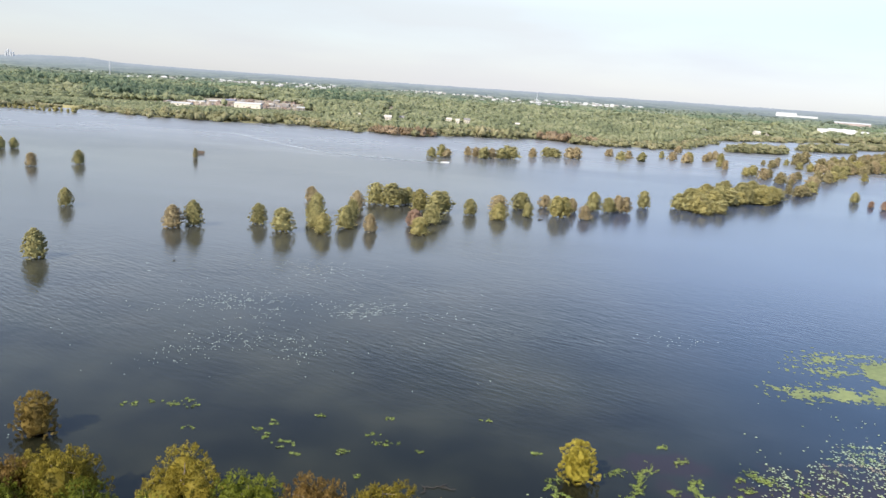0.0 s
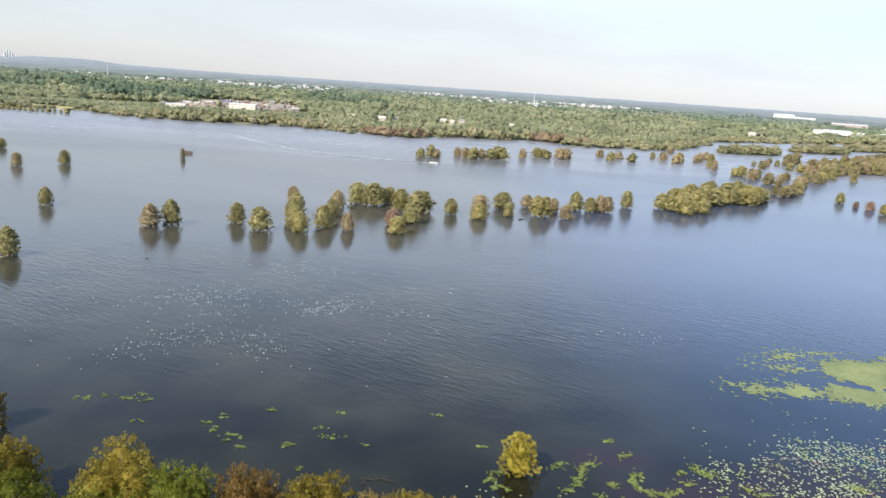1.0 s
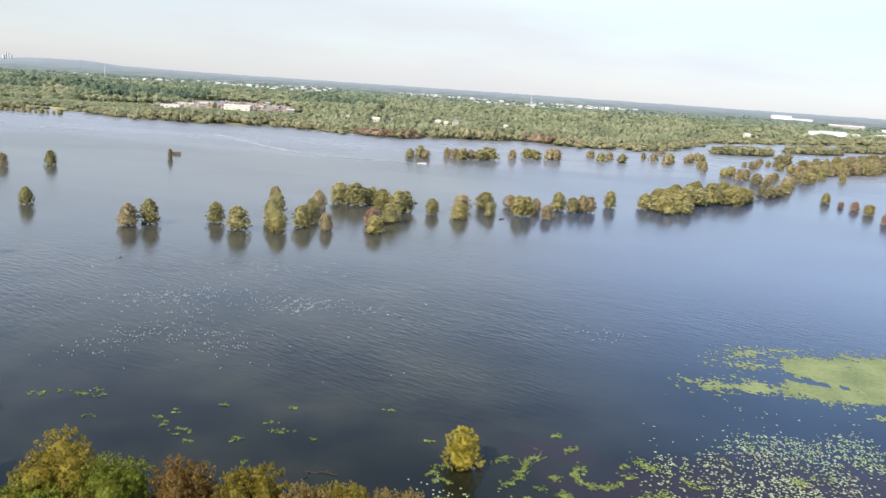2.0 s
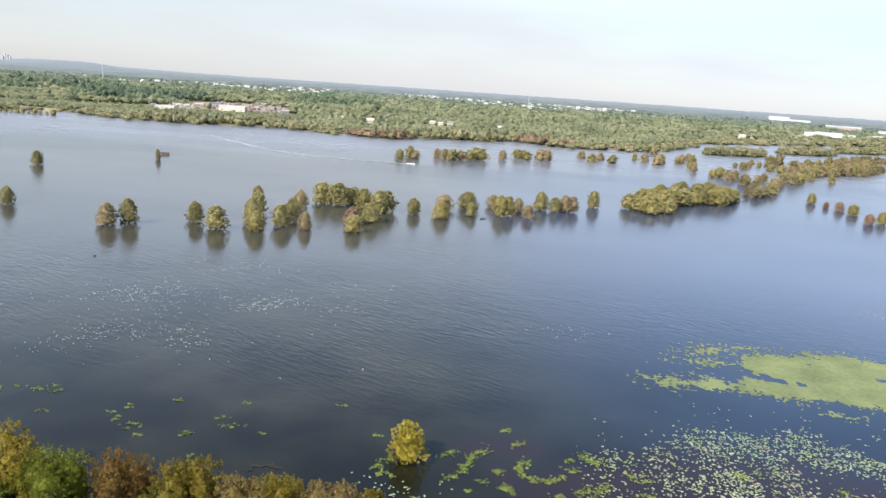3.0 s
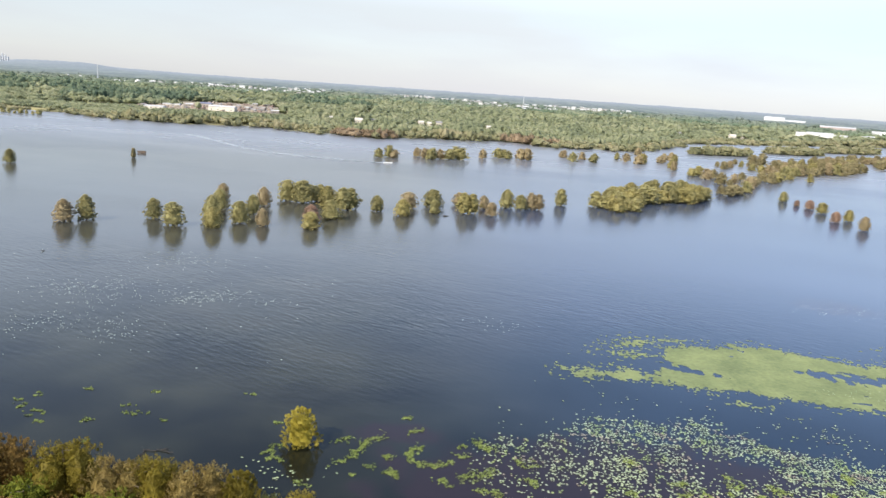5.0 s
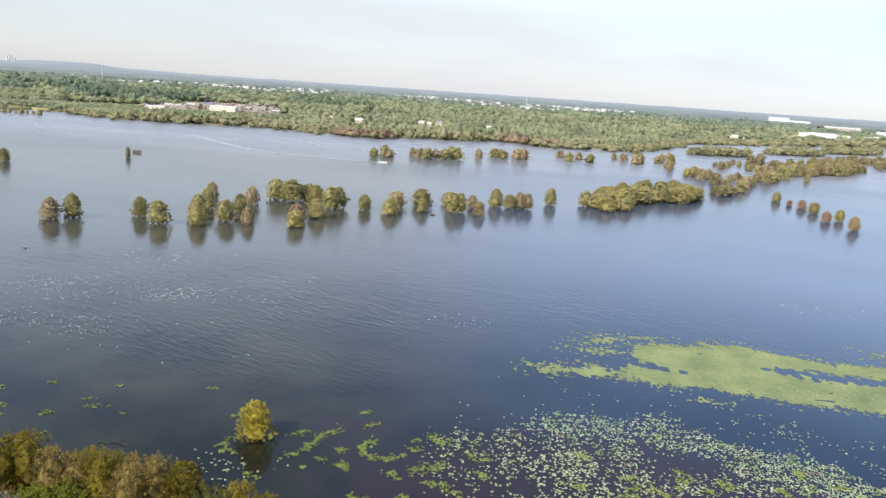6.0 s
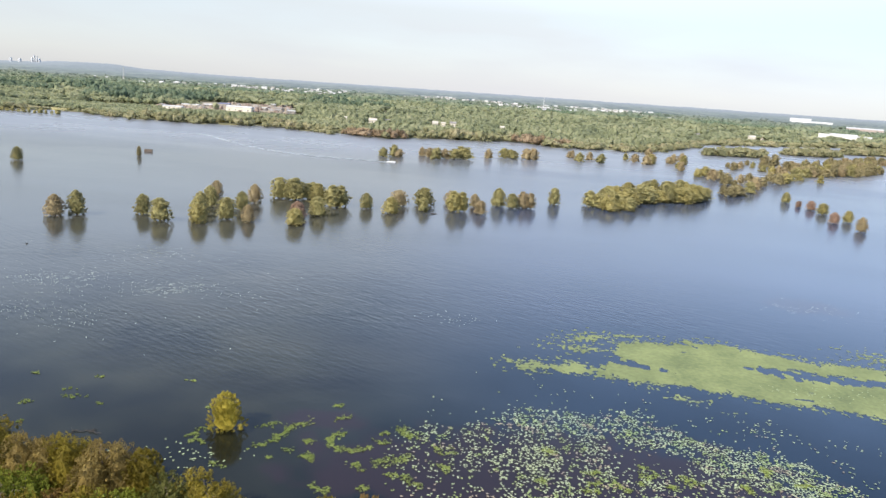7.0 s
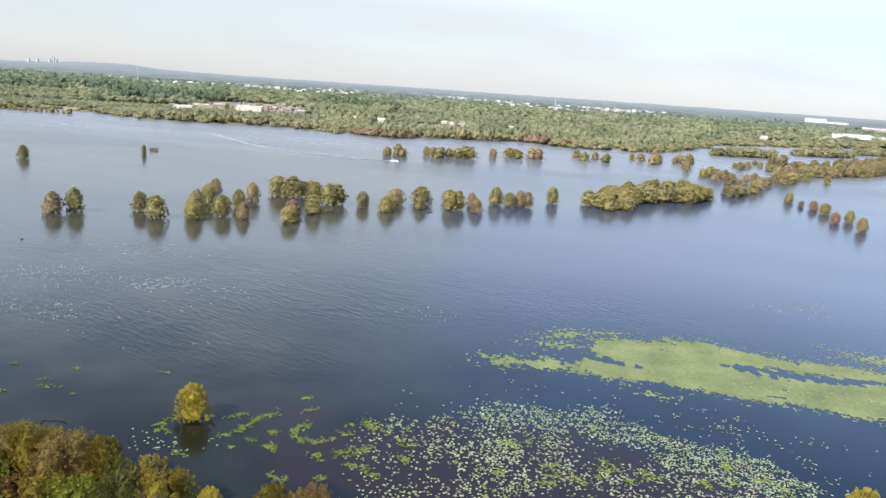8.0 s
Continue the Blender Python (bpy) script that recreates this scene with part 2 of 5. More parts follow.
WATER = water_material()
GROUND = rough_paint("woodland_ground", (0.06, 0.07, 0.03), (0.18, 0.155, 0.075), 0.012, 0.95, 0.4, 8)
BARK = rough_paint("cypress_bark", (0.12, 0.09, 0.065), (0.27, 0.22, 0.17), 1.6, 0.9, 0.6)
GOLD = foliage("gold_cypress_leaves", (0.195, 0.158, 0.024), (0.37, 0.305, 0.046), (0.53, 0.44, 0.10), translucent=0.4, fleck=0.2)
# leaves of trees out in the lake: haze lightened and greyed into their colours
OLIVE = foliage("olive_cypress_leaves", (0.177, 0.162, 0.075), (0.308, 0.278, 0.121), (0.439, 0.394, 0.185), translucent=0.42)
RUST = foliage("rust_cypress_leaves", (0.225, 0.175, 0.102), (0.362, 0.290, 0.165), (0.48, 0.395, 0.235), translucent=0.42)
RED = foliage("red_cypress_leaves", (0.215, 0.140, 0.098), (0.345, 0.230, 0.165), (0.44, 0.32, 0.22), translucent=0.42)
GREEN = foliage("green_broad_leaves", (0.076, 0.091, 0.012), (0.148, 0.164, 0.019), (0.26, 0.266, 0.045), translucent=0.4, fleck=0.2)
BANK = foliage("bank_cypress_leaves", (0.196, 0.171, 0.071), (0.333, 0.29, 0.114), (0.467, 0.401, 0.177), translucent=0.42)
NEAR_RUST = foliage("copper_bank_leaves", (0.085, 0.050, 0.014), (0.180, 0.112, 0.031), (0.29, 0.195, 0.06), translucent=0.4, fleck=0.2)
NEAR_TAN = foliage("tan_bank_leaves", (0.098, 0.070, 0.022), (0.200, 0.144, 0.045), (0.305, 0.23, 0.078), translucent=0.4, fleck=0.2)
UMBER = foliage("umber_cypress_leaves", (0.15, 0.105, 0.03), (0.29, 0.21, 0.06), (0.40, 0.31, 0.10), translucent=0.4, fleck=0.2)
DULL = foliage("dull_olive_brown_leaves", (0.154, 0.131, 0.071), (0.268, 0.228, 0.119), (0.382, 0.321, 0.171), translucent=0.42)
WITHERED = foliage("withered_twigs", (0.11, 0.085, 0.065), (0.20, 0.155, 0.12), (0.29, 0.23, 0.18), translucent=0.4, fleck=0.2)
NEAR_GOLD = foliage("gold_bank_leaves", (0.110, 0.086, 0.013), (0.222, 0.174, 0.025), (0.345, 0.275, 0.055), translucent=0.4, fleck=0.2)
NEAR_BRUSH = foliage("olive_brush_leaves", (0.045, 0.05, 0.012), (0.105, 0.105, 0.028), (0.20, 0.185, 0.06), translucent=0.4, fleck=0.2)
# far-shore leaves carry painted haze: raised darks and extra blue
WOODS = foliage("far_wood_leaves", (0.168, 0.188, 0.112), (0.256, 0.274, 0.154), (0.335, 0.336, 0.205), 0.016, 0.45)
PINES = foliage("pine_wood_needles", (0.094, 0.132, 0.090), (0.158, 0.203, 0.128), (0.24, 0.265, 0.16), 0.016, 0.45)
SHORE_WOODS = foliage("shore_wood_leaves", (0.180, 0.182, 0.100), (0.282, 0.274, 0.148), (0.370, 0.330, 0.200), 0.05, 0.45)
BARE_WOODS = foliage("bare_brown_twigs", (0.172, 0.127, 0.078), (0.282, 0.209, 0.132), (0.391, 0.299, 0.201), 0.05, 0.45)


# ---- geometry helpers ----
def mesh_from(name, verts, faces, mat, smooth=False):
    """One mesh from an array of corners and an array of equal-sided faces (or several such arrays)."""
    me = bpy.data.meshes.new(name)
    groups = faces if isinstance(faces, list) else [faces]
    loops = np.concatenate([np.asarray(f, np.int32).ravel() for f in groups])
    totals = np.concatenate([np.full(len(f), np.asarray(f).shape[1], np.int32) for f in groups])
    me.vertices.add(len(verts))
    me.vertices.foreach_set("co", np.asarray(verts, np.float32).ravel())
    me.loops.add(len(loops))
    me.loops.foreach_set("vertex_index", loops)
    me.polygons.add(len(totals))
    me.polygons.foreach_set("loop_start", np.concatenate([[0], np.cumsum(totals)[:-1]]).astype(np.int32))
    me.polygons.foreach_set("loop_total", totals)
    me.polygons.foreach_set("use_smooth", np.full(len(totals), smooth))
    me.update(calc_edges=True)
    me.validate()
    if mat:
        me.materials.append(mat)
    return me


def child(name, me, parent, label=""):
    ob = new(name, me)
    ob.parent = parent
    return tagged(ob, label)


_bm = bmesh.new()
bmesh.ops.create_icosphere(_bm, subdivisions=1, radius=1.0)
ICO_V = np.array([v.co[:] for v in _bm.verts])
ICO_F = np.array([[v.index for v in f.verts] for f in _bm.faces])
_bm.free()

OCT_V = np.array([(1, 0, 0), (0, 1, 0), (-1, 0, 0), (0, -1, 0), (0, 0, 1), (0, 0, -1)], float)
OCT_F = np.array([(0, 1, 4), (1, 2, 4), (2, 3, 4), (3, 0, 4), (1, 0, 5), (2, 1, 5), (3, 2, 5), (0, 3, 5)])


def unit(v):
    return v / np.maximum(np.linalg.norm(v, axis=1, keepdims=True), 1e-6)


def sprays(rng, centres, out, size, stray=0.75, along=None):
    """Four-cornered leaf sprays at centres, facing roughly along out; along: the way that their tips point."""
    n = len(centres)
    nrm = unit(out + rng.normal(0, stray, (n, 3)))
    a = unit(np.cross(nrm, rng.normal(0, 1, (n, 3)))) if along is None else unit(along + rng.normal(0, 0.35, (n, 3)))
    c = unit(np.cross(nrm, a))
    s = (size * rng.uniform(0.6, 1.35, n))[:, None]
    w = s * rng.uniform(0.35, 0.7, n)[:, None]
    v = np.stack([centres - a * s, centres - c * w, centres + a * s * 0.9, centres + c * w], 1)
    return v.reshape(-1, 3), np.arange(n * 4).reshape(n, 4)


_bm = bmesh.new()
bmesh.ops.create_icosphere(_bm, subdivisions=2, radius=1.0)
CORE_V = np.array([v.co[:] for v in _bm.verts])
CORE_F = np.array([[v.index for v in f.verts] for f in _bm.faces])
_bm.free()


def crown_shape(seed, clumps, leaves, leaf, wide=0.36, low=0.08, top=0.5, tops=1, flat=0.75, power=2.6, uneven=1.0, tiers=0, fluff=1.2, heart=0.72, stray=0.75, plume=0.0, foot=0.68, core=0.78, cover=0):
    """A crown one unit high: one or more uneven domes, each a dark heart set all over with leafy clumps of many sprays."""
    rng = np.random.default_rng(seed)
    domes = [(0.0, 0.0, 1.0, wide)]
    if tops > 1:
        turn = rng.uniform(0, 6.3)
        domes = [(0.42 * wide * math.cos(turn + 6.28 * k / tops), 0.42 * wide * math.sin(turn + 6.28 * k / tops), 1.0 if k == 0 else rng.uniform(0.74, 0.95), wide * rng.uniform(0.62, 0.78)) for k in range(tops)]
    squash = np.array([1.0, 1.0, flat])
    verts, tris, quads, ctr, base = [], [], [], [], 0
    for ax, ay, hh, w in domes:
        lobe, amp = rng.uniform(0, 6.3, 3), rng.uniform(0.05, 0.17, 3) * uneven

        def girth(u, t):
            wave = 1 + amp[0] * np.sin(2 * t + lobe[0]) + amp[1] * np.sin(3 * t + 5 * u + lobe[1]) + amp[2] * np.sin(9 * u + lobe[2])
            return w * np.maximum(0, 1 - u ** power) ** top * (foot + (1 - foot) * np.minimum(1.0, u * 5)) * wave

        u, t = (CORE_V[:, 2] + 1) / 2, np.arctan2(CORE_V[:, 1], CORE_V[:, 0])
        r = girth(np.clip(u, 0, 0.999), t) * np.minimum(1, np.hypot(CORE_V[:, 0], CORE_V[:, 1]) * 1.9) * core * rng.uniform(0.85, 1.1, len(u))
        verts.append(np.stack([ax + r * np.cos(t), ay + r * np.sin(t), low + (hh - low) * u * (0.93 if core > 0.7 else 0.84)], 1))
        tris.append(CORE_F + base)
        if cover:
            # leaves all over the heart
            tri = verts[-1][CORE_F[rng.integers(len(CORE_F), size=cover)]]
            mix = rng.dirichlet((1, 1, 1), cover)[:, :, None]
            spot = (tri * mix).sum(1)
            v, f = sprays(rng, spot * (1.04, 1.04, 1.02), unit(spot - (ax, ay, low + 0.3 * (hh - low))), leaf * 1.3, 0.5)
            verts.append(v)
            quads.append(f + base + len(CORE_V))
            base += len(v)
        base += len(CORE_V)
        n = clumps // len(domes)
        cu = np.clip(((np.arange(n) + 0.5) / n) ** 0.92 + rng.normal(0, 0.02, n), 0.0, 0.985)
        if tiers:
            cu = np.clip(np.round(cu * tiers + rng.uniform(-0.4, 0.4, n)) / tiers + rng.normal(0, 0.022, n), 0.0, 0.985)
        ct = np.arange(n) * 2.39996 + rng.normal(0, 0.25, n)
        cr = girth(cu, ct) * rng.uniform(0.68, 1.12, n)
        size = w * 1.8 / math.sqrt(n) * rng.uniform(0.6, 1.55, n)
        mid = np.stack([ax + cr * np.cos(ct), ay + cr * np.sin(ct), low + (hh - low) * cu * 0.95], 1)
        ctr.append(np.column_stack([mid, size]))
        for (x, y, z), sz in zip(mid, size):
            verts.append(OCT_V * sz * heart * squash * rng.uniform(0.8, 1.3, (len(OCT_V), 1)) + (x, y, max(z, sz * 0.4)))
            tris.append(OCT_F + base)
            base += len(OCT_V)
            d = unit(rng.normal(0, 1, (leaves, 3)) + np.array([(x - ax) / w, (y - ay) / w, 0.3]) * 0.9)
            p = d * sz * (fluff * 0.4 + fluff * 0.65 * rng.random((leaves, 1))) * squash + (x, y, z)
            tip = None
            if plume:
                # feathery shoots that narrow towards their tips
                axis = unit(np.array([[(x - ax) / w * 0.8, (y - ay) / w * 0.8, 0.35 + 0.5 * (z - low)]]) + rng.normal(0, 0.28, (1, 3)))
                reach = rng.random((leaves, 1)) ** 1.2
                p = (x, y, z) + axis * sz * plume * (reach - 0.25) + d * sz * fluff * (0.78 - 0.6 * reach)
                tip = np.repeat(axis, leaves, 0) + d * 0.5
            p[:, 2] = np.maximum(p[:, 2], 0.012)
            v, f = sprays(rng, p, d + (0, 0, 0.25), leaf, stray, tip)
            verts.append(v)
            quads.append(f + base)
            base += len(v)
    return np.concatenate(verts), np.concatenate(tris), np.concatenate(quads), np.concatenate(ctr)


def tube(path, radii, sides=7):
    """A tapered tube along a path, closed at the tip."""
    path = np.asarray(path, float)
    ang = np.linspace(0, 2 * math.pi, sides, endpoint=False)
    rings = []
    for i, p in enumerate(path):
        d = unit((path[min(i + 1, len(path) - 1)] - path[max(i - 1, 0)])[None])[0]
        a = unit(np.cross(d, (0.3, 1, 0.2))[None])[0]
        c = np.cross(d, a)
        rings.append(p + radii[i] * (np.cos(ang)[:, None] * a + np.sin(ang)[:, None] * c))
    v = np.concatenate(rings)
    q = [[i * sides + j, i * sides + (j + 1) % sides, (i + 1) * sides + (j + 1) % sides, (i + 1) * sides + j] for i in range(len(path) - 1) for j in range(sides)]
    return v, np.array(q)


def trunk_shape(seed, ctr, thick=0.022, limbs=6):
    """A swollen, tapering trunk one unit high, with limbs out to some of the clumps."""
    rng = np.random.default_rng(seed + 77)
    lean = rng.normal(0, 0.015, 2)
    zs = [-0.12, 0.0, 0.05, 0.15, 0.4, 0.7, 0.9]
    path = [(lean[0] * z * 3, lean[1] * z * 3, z) for z in zs]
    v, q = tube(path, [thick * k for k in (2.6, 2.2, 1.6, 1.15, 0.85, 0.5, 0.15)], 8)
    vs, qs, base = [v], [q], len(v)
    for x, y, z, _ in ctr[rng.permutation(len(ctr))[:limbs]]:
        s = np.array([lean[0] * z, lean[1] * z, max(0.1, z - 0.1)])
        e = np.array([x, y, z])
        v, q = tube([s, s * 0.5 + e * 0.5 + (0, 0, 0.01), e], [thick * 0.5, thick * 0.35, thick * 0.1], 5)
        vs.append(v)
        qs.append(q + base)
        base += len(v)
    return np.concatenate(vs), np.concatenate(qs)


# ---- tree kinds: a few shapes for each degree of detail, in each leaf colour ----
SHAPES, TREES = {}, {}
DETAIL = {"near": (240, 54, 0.0140), "mid": (250, 14, 0.024), "brush": (84, 34, 0.028), "far": (44, 13, 0.058)}
LOOK = {"near": dict(uneven=0.75, fluff=1.1, heart=0.3, flat=1.1, plume=1.35, stray=0.45, core=0.68, cover=900), "mid": dict(fluff=1.1, heart=0.85, flat=0.5, tiers=11, stray=0.45, uneven=0.75, foot=0.72),
        "brush": dict(fluff=1.15, heart=0.3, flat=1.1, plume=1.6, stray=0.5, core=0.6, cover=220), "far": dict(flat=0.6, stray=0.5, uneven=0.8, foot=0.8)}
FORM = {
    "egg": dict(wide=0.40, low=0.02),
    "cone": dict(wide=0.43, low=0.02, power=2.2, top=0.6),
    "twin": dict(wide=0.50, low=0.02, tops=2, power=2.4, top=0.55),
    "tall": dict(wide=0.32, low=0.02),
    "broad": dict(wide=0.56, low=0.02, tops=2),
    "round": dict(wide=0.60, low=0.03, tops=3),
}


def tree(form, detail, mat, x, y, height, name="cypress_tree", label="", group="", z=0.0, stretch=1.0, seed=0):
    """A tree of a kind; the first of its kind is built, the rest are copies."""
    key = (form, detail, mat.name, seed % 5, name)
    m = pose(x, y, z, 0, 0, (x * 37.7 + y * 91.3) % 360)
    m = m @ Matrix.Diagonal((height * stretch, height * stretch, height, 1))
    if key not in TREES:
        if key[:2] + (key[3],) not in SHAPES:
            clumps, leaves, leaf = DETAIL[detail]
            sd = 100 * list(FORM).index(form) + 17 * (seed % 5) + 5
            v, t, q, ctr = crown_shape(sd, clumps, leaves, leaf, **{**LOOK[detail], **FORM[form]})
            SHAPES[key[:2] + (key[3],)] = (v, t, q) + trunk_shape(sd, ctr, 0.026, 8 if detail == "near" else 4)
        v, t, q, tv, tq = SHAPES[key[:2] + (key[3],)]
        root = new(name)
        root.empty_display_size = 0.3
        child("trunk", mesh_from("trunk", tv, tq, BARK, True), root)
        child("crown", mesh_from("crown", v, [t, q], mat), root)
        TREES[key] = root
        root.matrix_basis = m
        ob = root
    else:
        ob = copy_thing(TREES[key], pose(0, 0, 0))
        ob.matrix_basis = m
    return tagged(ob, label, "tree", group)


# ---- the land: one sheet under the lake and out to the horizon ----
def smooth(a, b, v):
    t = np.clip((v - a) / (b - a), 0, 1)
    return t * t * (3 - 2 * t)


SHORE_X = [-2600, -900, -440, -424, -366, -346, -240, -140, -67, -17, 35, 115, 150, 192, 254, 300, 380, 410, 600, 900, 2600]
SHORE_Y = [640, 690, 712, 772, 784, 757, 718, 755, 712, 705, 747, 778, 745, 742, 768, 815, 985, 1010, 1130, 1330, 2300]
BANK_X = [-2600, -120, -60, -45, -20, 10, 30, 55, 80, 125, 200, 2600]
BANK_Y = [40, 66, 74, 74, 70, 66, 60, 56, 52, 62, 60, 40]


def far_shore(x, y=0):
    return np.interp(x, SHORE_X, SHORE_Y) + 6 * np.sin(x * 0.07) + 4 * np.sin(x * 0.19 + 1) + 4 * np.sin(x * 0.33 + 2) * np.sin(x * 0.041)


def near_bank(x):
    return np.interp(x, BANK_X, BANK_Y) + 1.5 * np.sin(x * 0.35)


def land_height(x, y):
    d = np.hypot(x - 30, y)
    far = 0.8 + 27.5 * np.clip((d - 1100) / 3700, 0, 1)
    az = np.arctan2(x - 30, y)
    far = far + (16 * smooth(-0.40, -0.455, az) + 6 * smooth(-0.30, -0.44, az)) * smooth(-0.585, -0.47, az) * smooth(3500, 4450, d)
    inside = smooth(-6, 6, y - far_shore(x))
    near = smooth(3, -3, y - near_bank(x))
    return -1.6 + inside * (far + 1.6) + near * 2.6


xs = np.unique(np.concatenate([np.linspace(-4900, 4900, 99), np.linspace(-700, 900, 161)]))
ys = np.unique(np.concatenate([np.linspace(-1200, 40, 12), np.linspace(45, 85, 21), np.linspace(85, 680, 12), np.linspace(690, 1400, 143), np.linspace(1400, 4950, 72)]))
gx, gy = np.meshgrid(xs, ys)
gz = land_height(gx, gy)
idx = np.arange(gx.size).reshape(gx.shape)
quads = np.stack([idx[:-1, :-1], idx[:-1, 1:], idx[1:, 1:], idx[1:, :-1]], -1).reshape(-1, 4)
tagged(new("ground", mesh_from("ground", np.stack([gx, gy, gz], -1).reshape(-1, 3), quads, GROUND, True)), "wooded flat land around the lake, olive and brown", "ground", kind="structure")

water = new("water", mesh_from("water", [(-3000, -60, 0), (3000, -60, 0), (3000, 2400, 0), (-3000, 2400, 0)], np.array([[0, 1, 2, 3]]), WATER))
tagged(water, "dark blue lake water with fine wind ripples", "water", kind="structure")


# ---- woods beyond the lake ----
# houses by the far shore: x, y, width, height, turn
HOMES = [(-105, 962, 10, 6.5, 8), (-63, 942, 11, 7.5, 0), (-46, 967, 7, 6.5, 10), (17, 990, 9, 7.2, 5), (29, 976, 6, 7.2, -8), (42, 993, 9, 8, 12), (110, 977, 7, 7.2, -5), (314, 1093, 5, 6.4, 0), (447, 1188, 17, 7, 4), (536, 1202, 11, 8.5, 0), (559, 1209, 13, 6.8, 0)]
# low scrub before the yards and houses: (x, y, half width, half depth, share of height)
SCRUB = [(-300, 850, 150, 95, 0.5), (-215, 860, 90, 95, 0.5), (-410, 850, 130, 95, 0.5), (-300, 930, 140, 62, 0.2), (-215, 960, 70, 66, 0.2), (-400, 930, 100, 50, 0.3), (-50, 820, 40, 36, 0.5), (40, 860, 60, 36, 0.52), (110, 890, 50, 36, 0.52), (640, 1140, 150, 70, 0.6), (450, 1010, 140, 60, 0.75)]
# thinned trees between each house and the water
SCRUB += [(30 + (x - 30) * 0.965, y - 40, w * 0.5 + 5, 46, 0.36) for x, y, w, _, _ in HOMES]


def tall(x, y):
    out = np.ones(len(x))
    for cx, cy, hw, hd, share in SCRUB:
        out = np.where(((x - cx) / hw) ** 2 + ((y - cy) / hd) ** 2 < 1, share, out)
    return out


def wood(name, label, mat, seed, test, d0, d1, step, leaves, size=(4.5, 9.0), az=(-0.72, 0.80), group="", widen=0.5):
    """Joined crowns: a lump and loose sprays each, spaced wider with distance."""
    rng = np.random.default_rng(seed)
    pts, d = [], d0
    while d < d1:
        gap = step * d
        k = int((az[1] - az[0]) * d / gap)
        a = np.linspace(az[0], az[1], k) + rng.uniform(-0.5, 0.5, k) * gap / d
        dd = d + rng.uniform(-0.5, 0.5, k) * gap
        pts.append(np.stack([30 + dd * np.sin(a), dd * np.cos(a), np.full(k, gap)], 1))
        d += gap
    p = np.concatenate(pts)
    p = p[test(p[:, 0], p[:, 1], rng)]
    n = len(p)
    z = land_height(p[:, 0], p[:, 1])
    h = rng.uniform(*size, n) * np.where(rng.random(n) < 0.12, 1.3, 1.0) * np.where(rng.random(n) < 0.1, 0.6, 1.0) * tall(p[:, 0], p[:, 1]) * (1 + 0.25 * np.sin(p[:, 0] * 0.021) * np.sin(p[:, 1] * 0.017 + 1))
    w = np.maximum(p[:, 2] * widen * rng.uniform(0.8, 1.3, n), h * 0.32)
    c = np.stack([p[:, 0], p[:, 1], np.maximum(z, 0) + h * 0.55], 1)
    s = np.stack([w, w, h * 0.45], 1)
    lump = ICO_V[None] * s[:, None] * 0.9 * rng.uniform(0.75, 1.2, (n, len(ICO_V), 1)) + c[:, None]
    v1, f1 = lump.reshape(-1, 3), (ICO_F[None] + (np.arange(n) * len(ICO_V))[:, None, None]).reshape(-1, 3)
    dirs = unit(rng.normal(0, 1, (n * leaves, 3)) + (0, -0.25, 0.35))
    cc, ss = np.repeat(c, leaves, 0), np.repeat(s, leaves, 0)
    v2, f2 = sprays(rng, cc + dirs * ss * rng.uniform(0.8, 1.15, (n * leaves, 1)), dirs + np.array([0, 0, 0.2]), 1.0, 0.4)
    mid = v2.reshape(-1, 4, 3).mean(1, keepdims=True)
    v2 = (mid + (v2.reshape(-1, 4, 3) - mid) * (np.repeat(w, leaves) * 0.32)[:, None, None]).reshape(-1, 3)
    ob = new(name, mesh_from(name, np.concatenate([v1, v2]), [f1, f2 + len(v1)], mat))
    return tagged(ob, label, "woodland", kind="stuff")


# cleared ground: (x, y, half width, half depth)
CLEARED = [(-333, 942, 18, 14), (-343, 1020, 20, 24), (-262, 1000, 28, 22), (-193, 1018, 14, 16), (-320, 1170, 78, 84), (-335, 1000, 46, 40), (-310, 1075, 40, 36), (-250, 1040, 62, 50), (-235, 1130, 40, 90), (-300, 1120, 60, 50), (-190, 1035, 24, 26), (-400, 985, 70, 24), (-360, 1400, 100, 70), (-56, 842, 7, 16), (-80, 1150, 8, 260), (-395, 800, 60, 16),
           (-38, 860, 9, 12), (-90, 894, 10, 14), (16, 912, 5, 16), (33, 896, 12, 20), (50, 900, 10, 24), (60, 878, 6, 18), (105, 920, 8, 24), (125, 945, 10, 22), (379, 1010, 14, 18), (516, 1118, 24, 16), (760, 1350, 80, 40), (920, 1440, 40, 30), (1125, 1760, 50, 50), (1150, 1985, 90, 70)] + [(30 + (x - 30) * 0.975, y - 20, w * 0.5 + 4, 22) for x, y, w, _, _ in HOMES]


def open_land(x, y):
    bare = np.zeros(len(x), bool)
    for cx, cy, hw, hd in CLEARED:
        bare |= ((x - cx) / hw) ** 2 + ((y - cy) / hd) ** 2 < 1
    return ~bare


# brown, nearly leafless thickets at the water's edge: (x, y, half width, half depth)
BARE_STANDS = [(-38, 716, 27, 28), (-10, 712, 12, 16), (128, 765, 22, 24), (160, 770, 12, 20)]


def bare_land(x, y):
    inside = np.zeros(len(x), bool)
    for cx, cy, hw, hd in BARE_STANDS:
        inside |= ((x - cx) / hw) ** 2 + ((y - cy) / hd) ** 2 < 1
    return inside


def in_thicket(x, y, rng):
    return bare_land(x, y) & (y > far_shore(x) - 8) & (rng.random(len(x)) < 0.9)


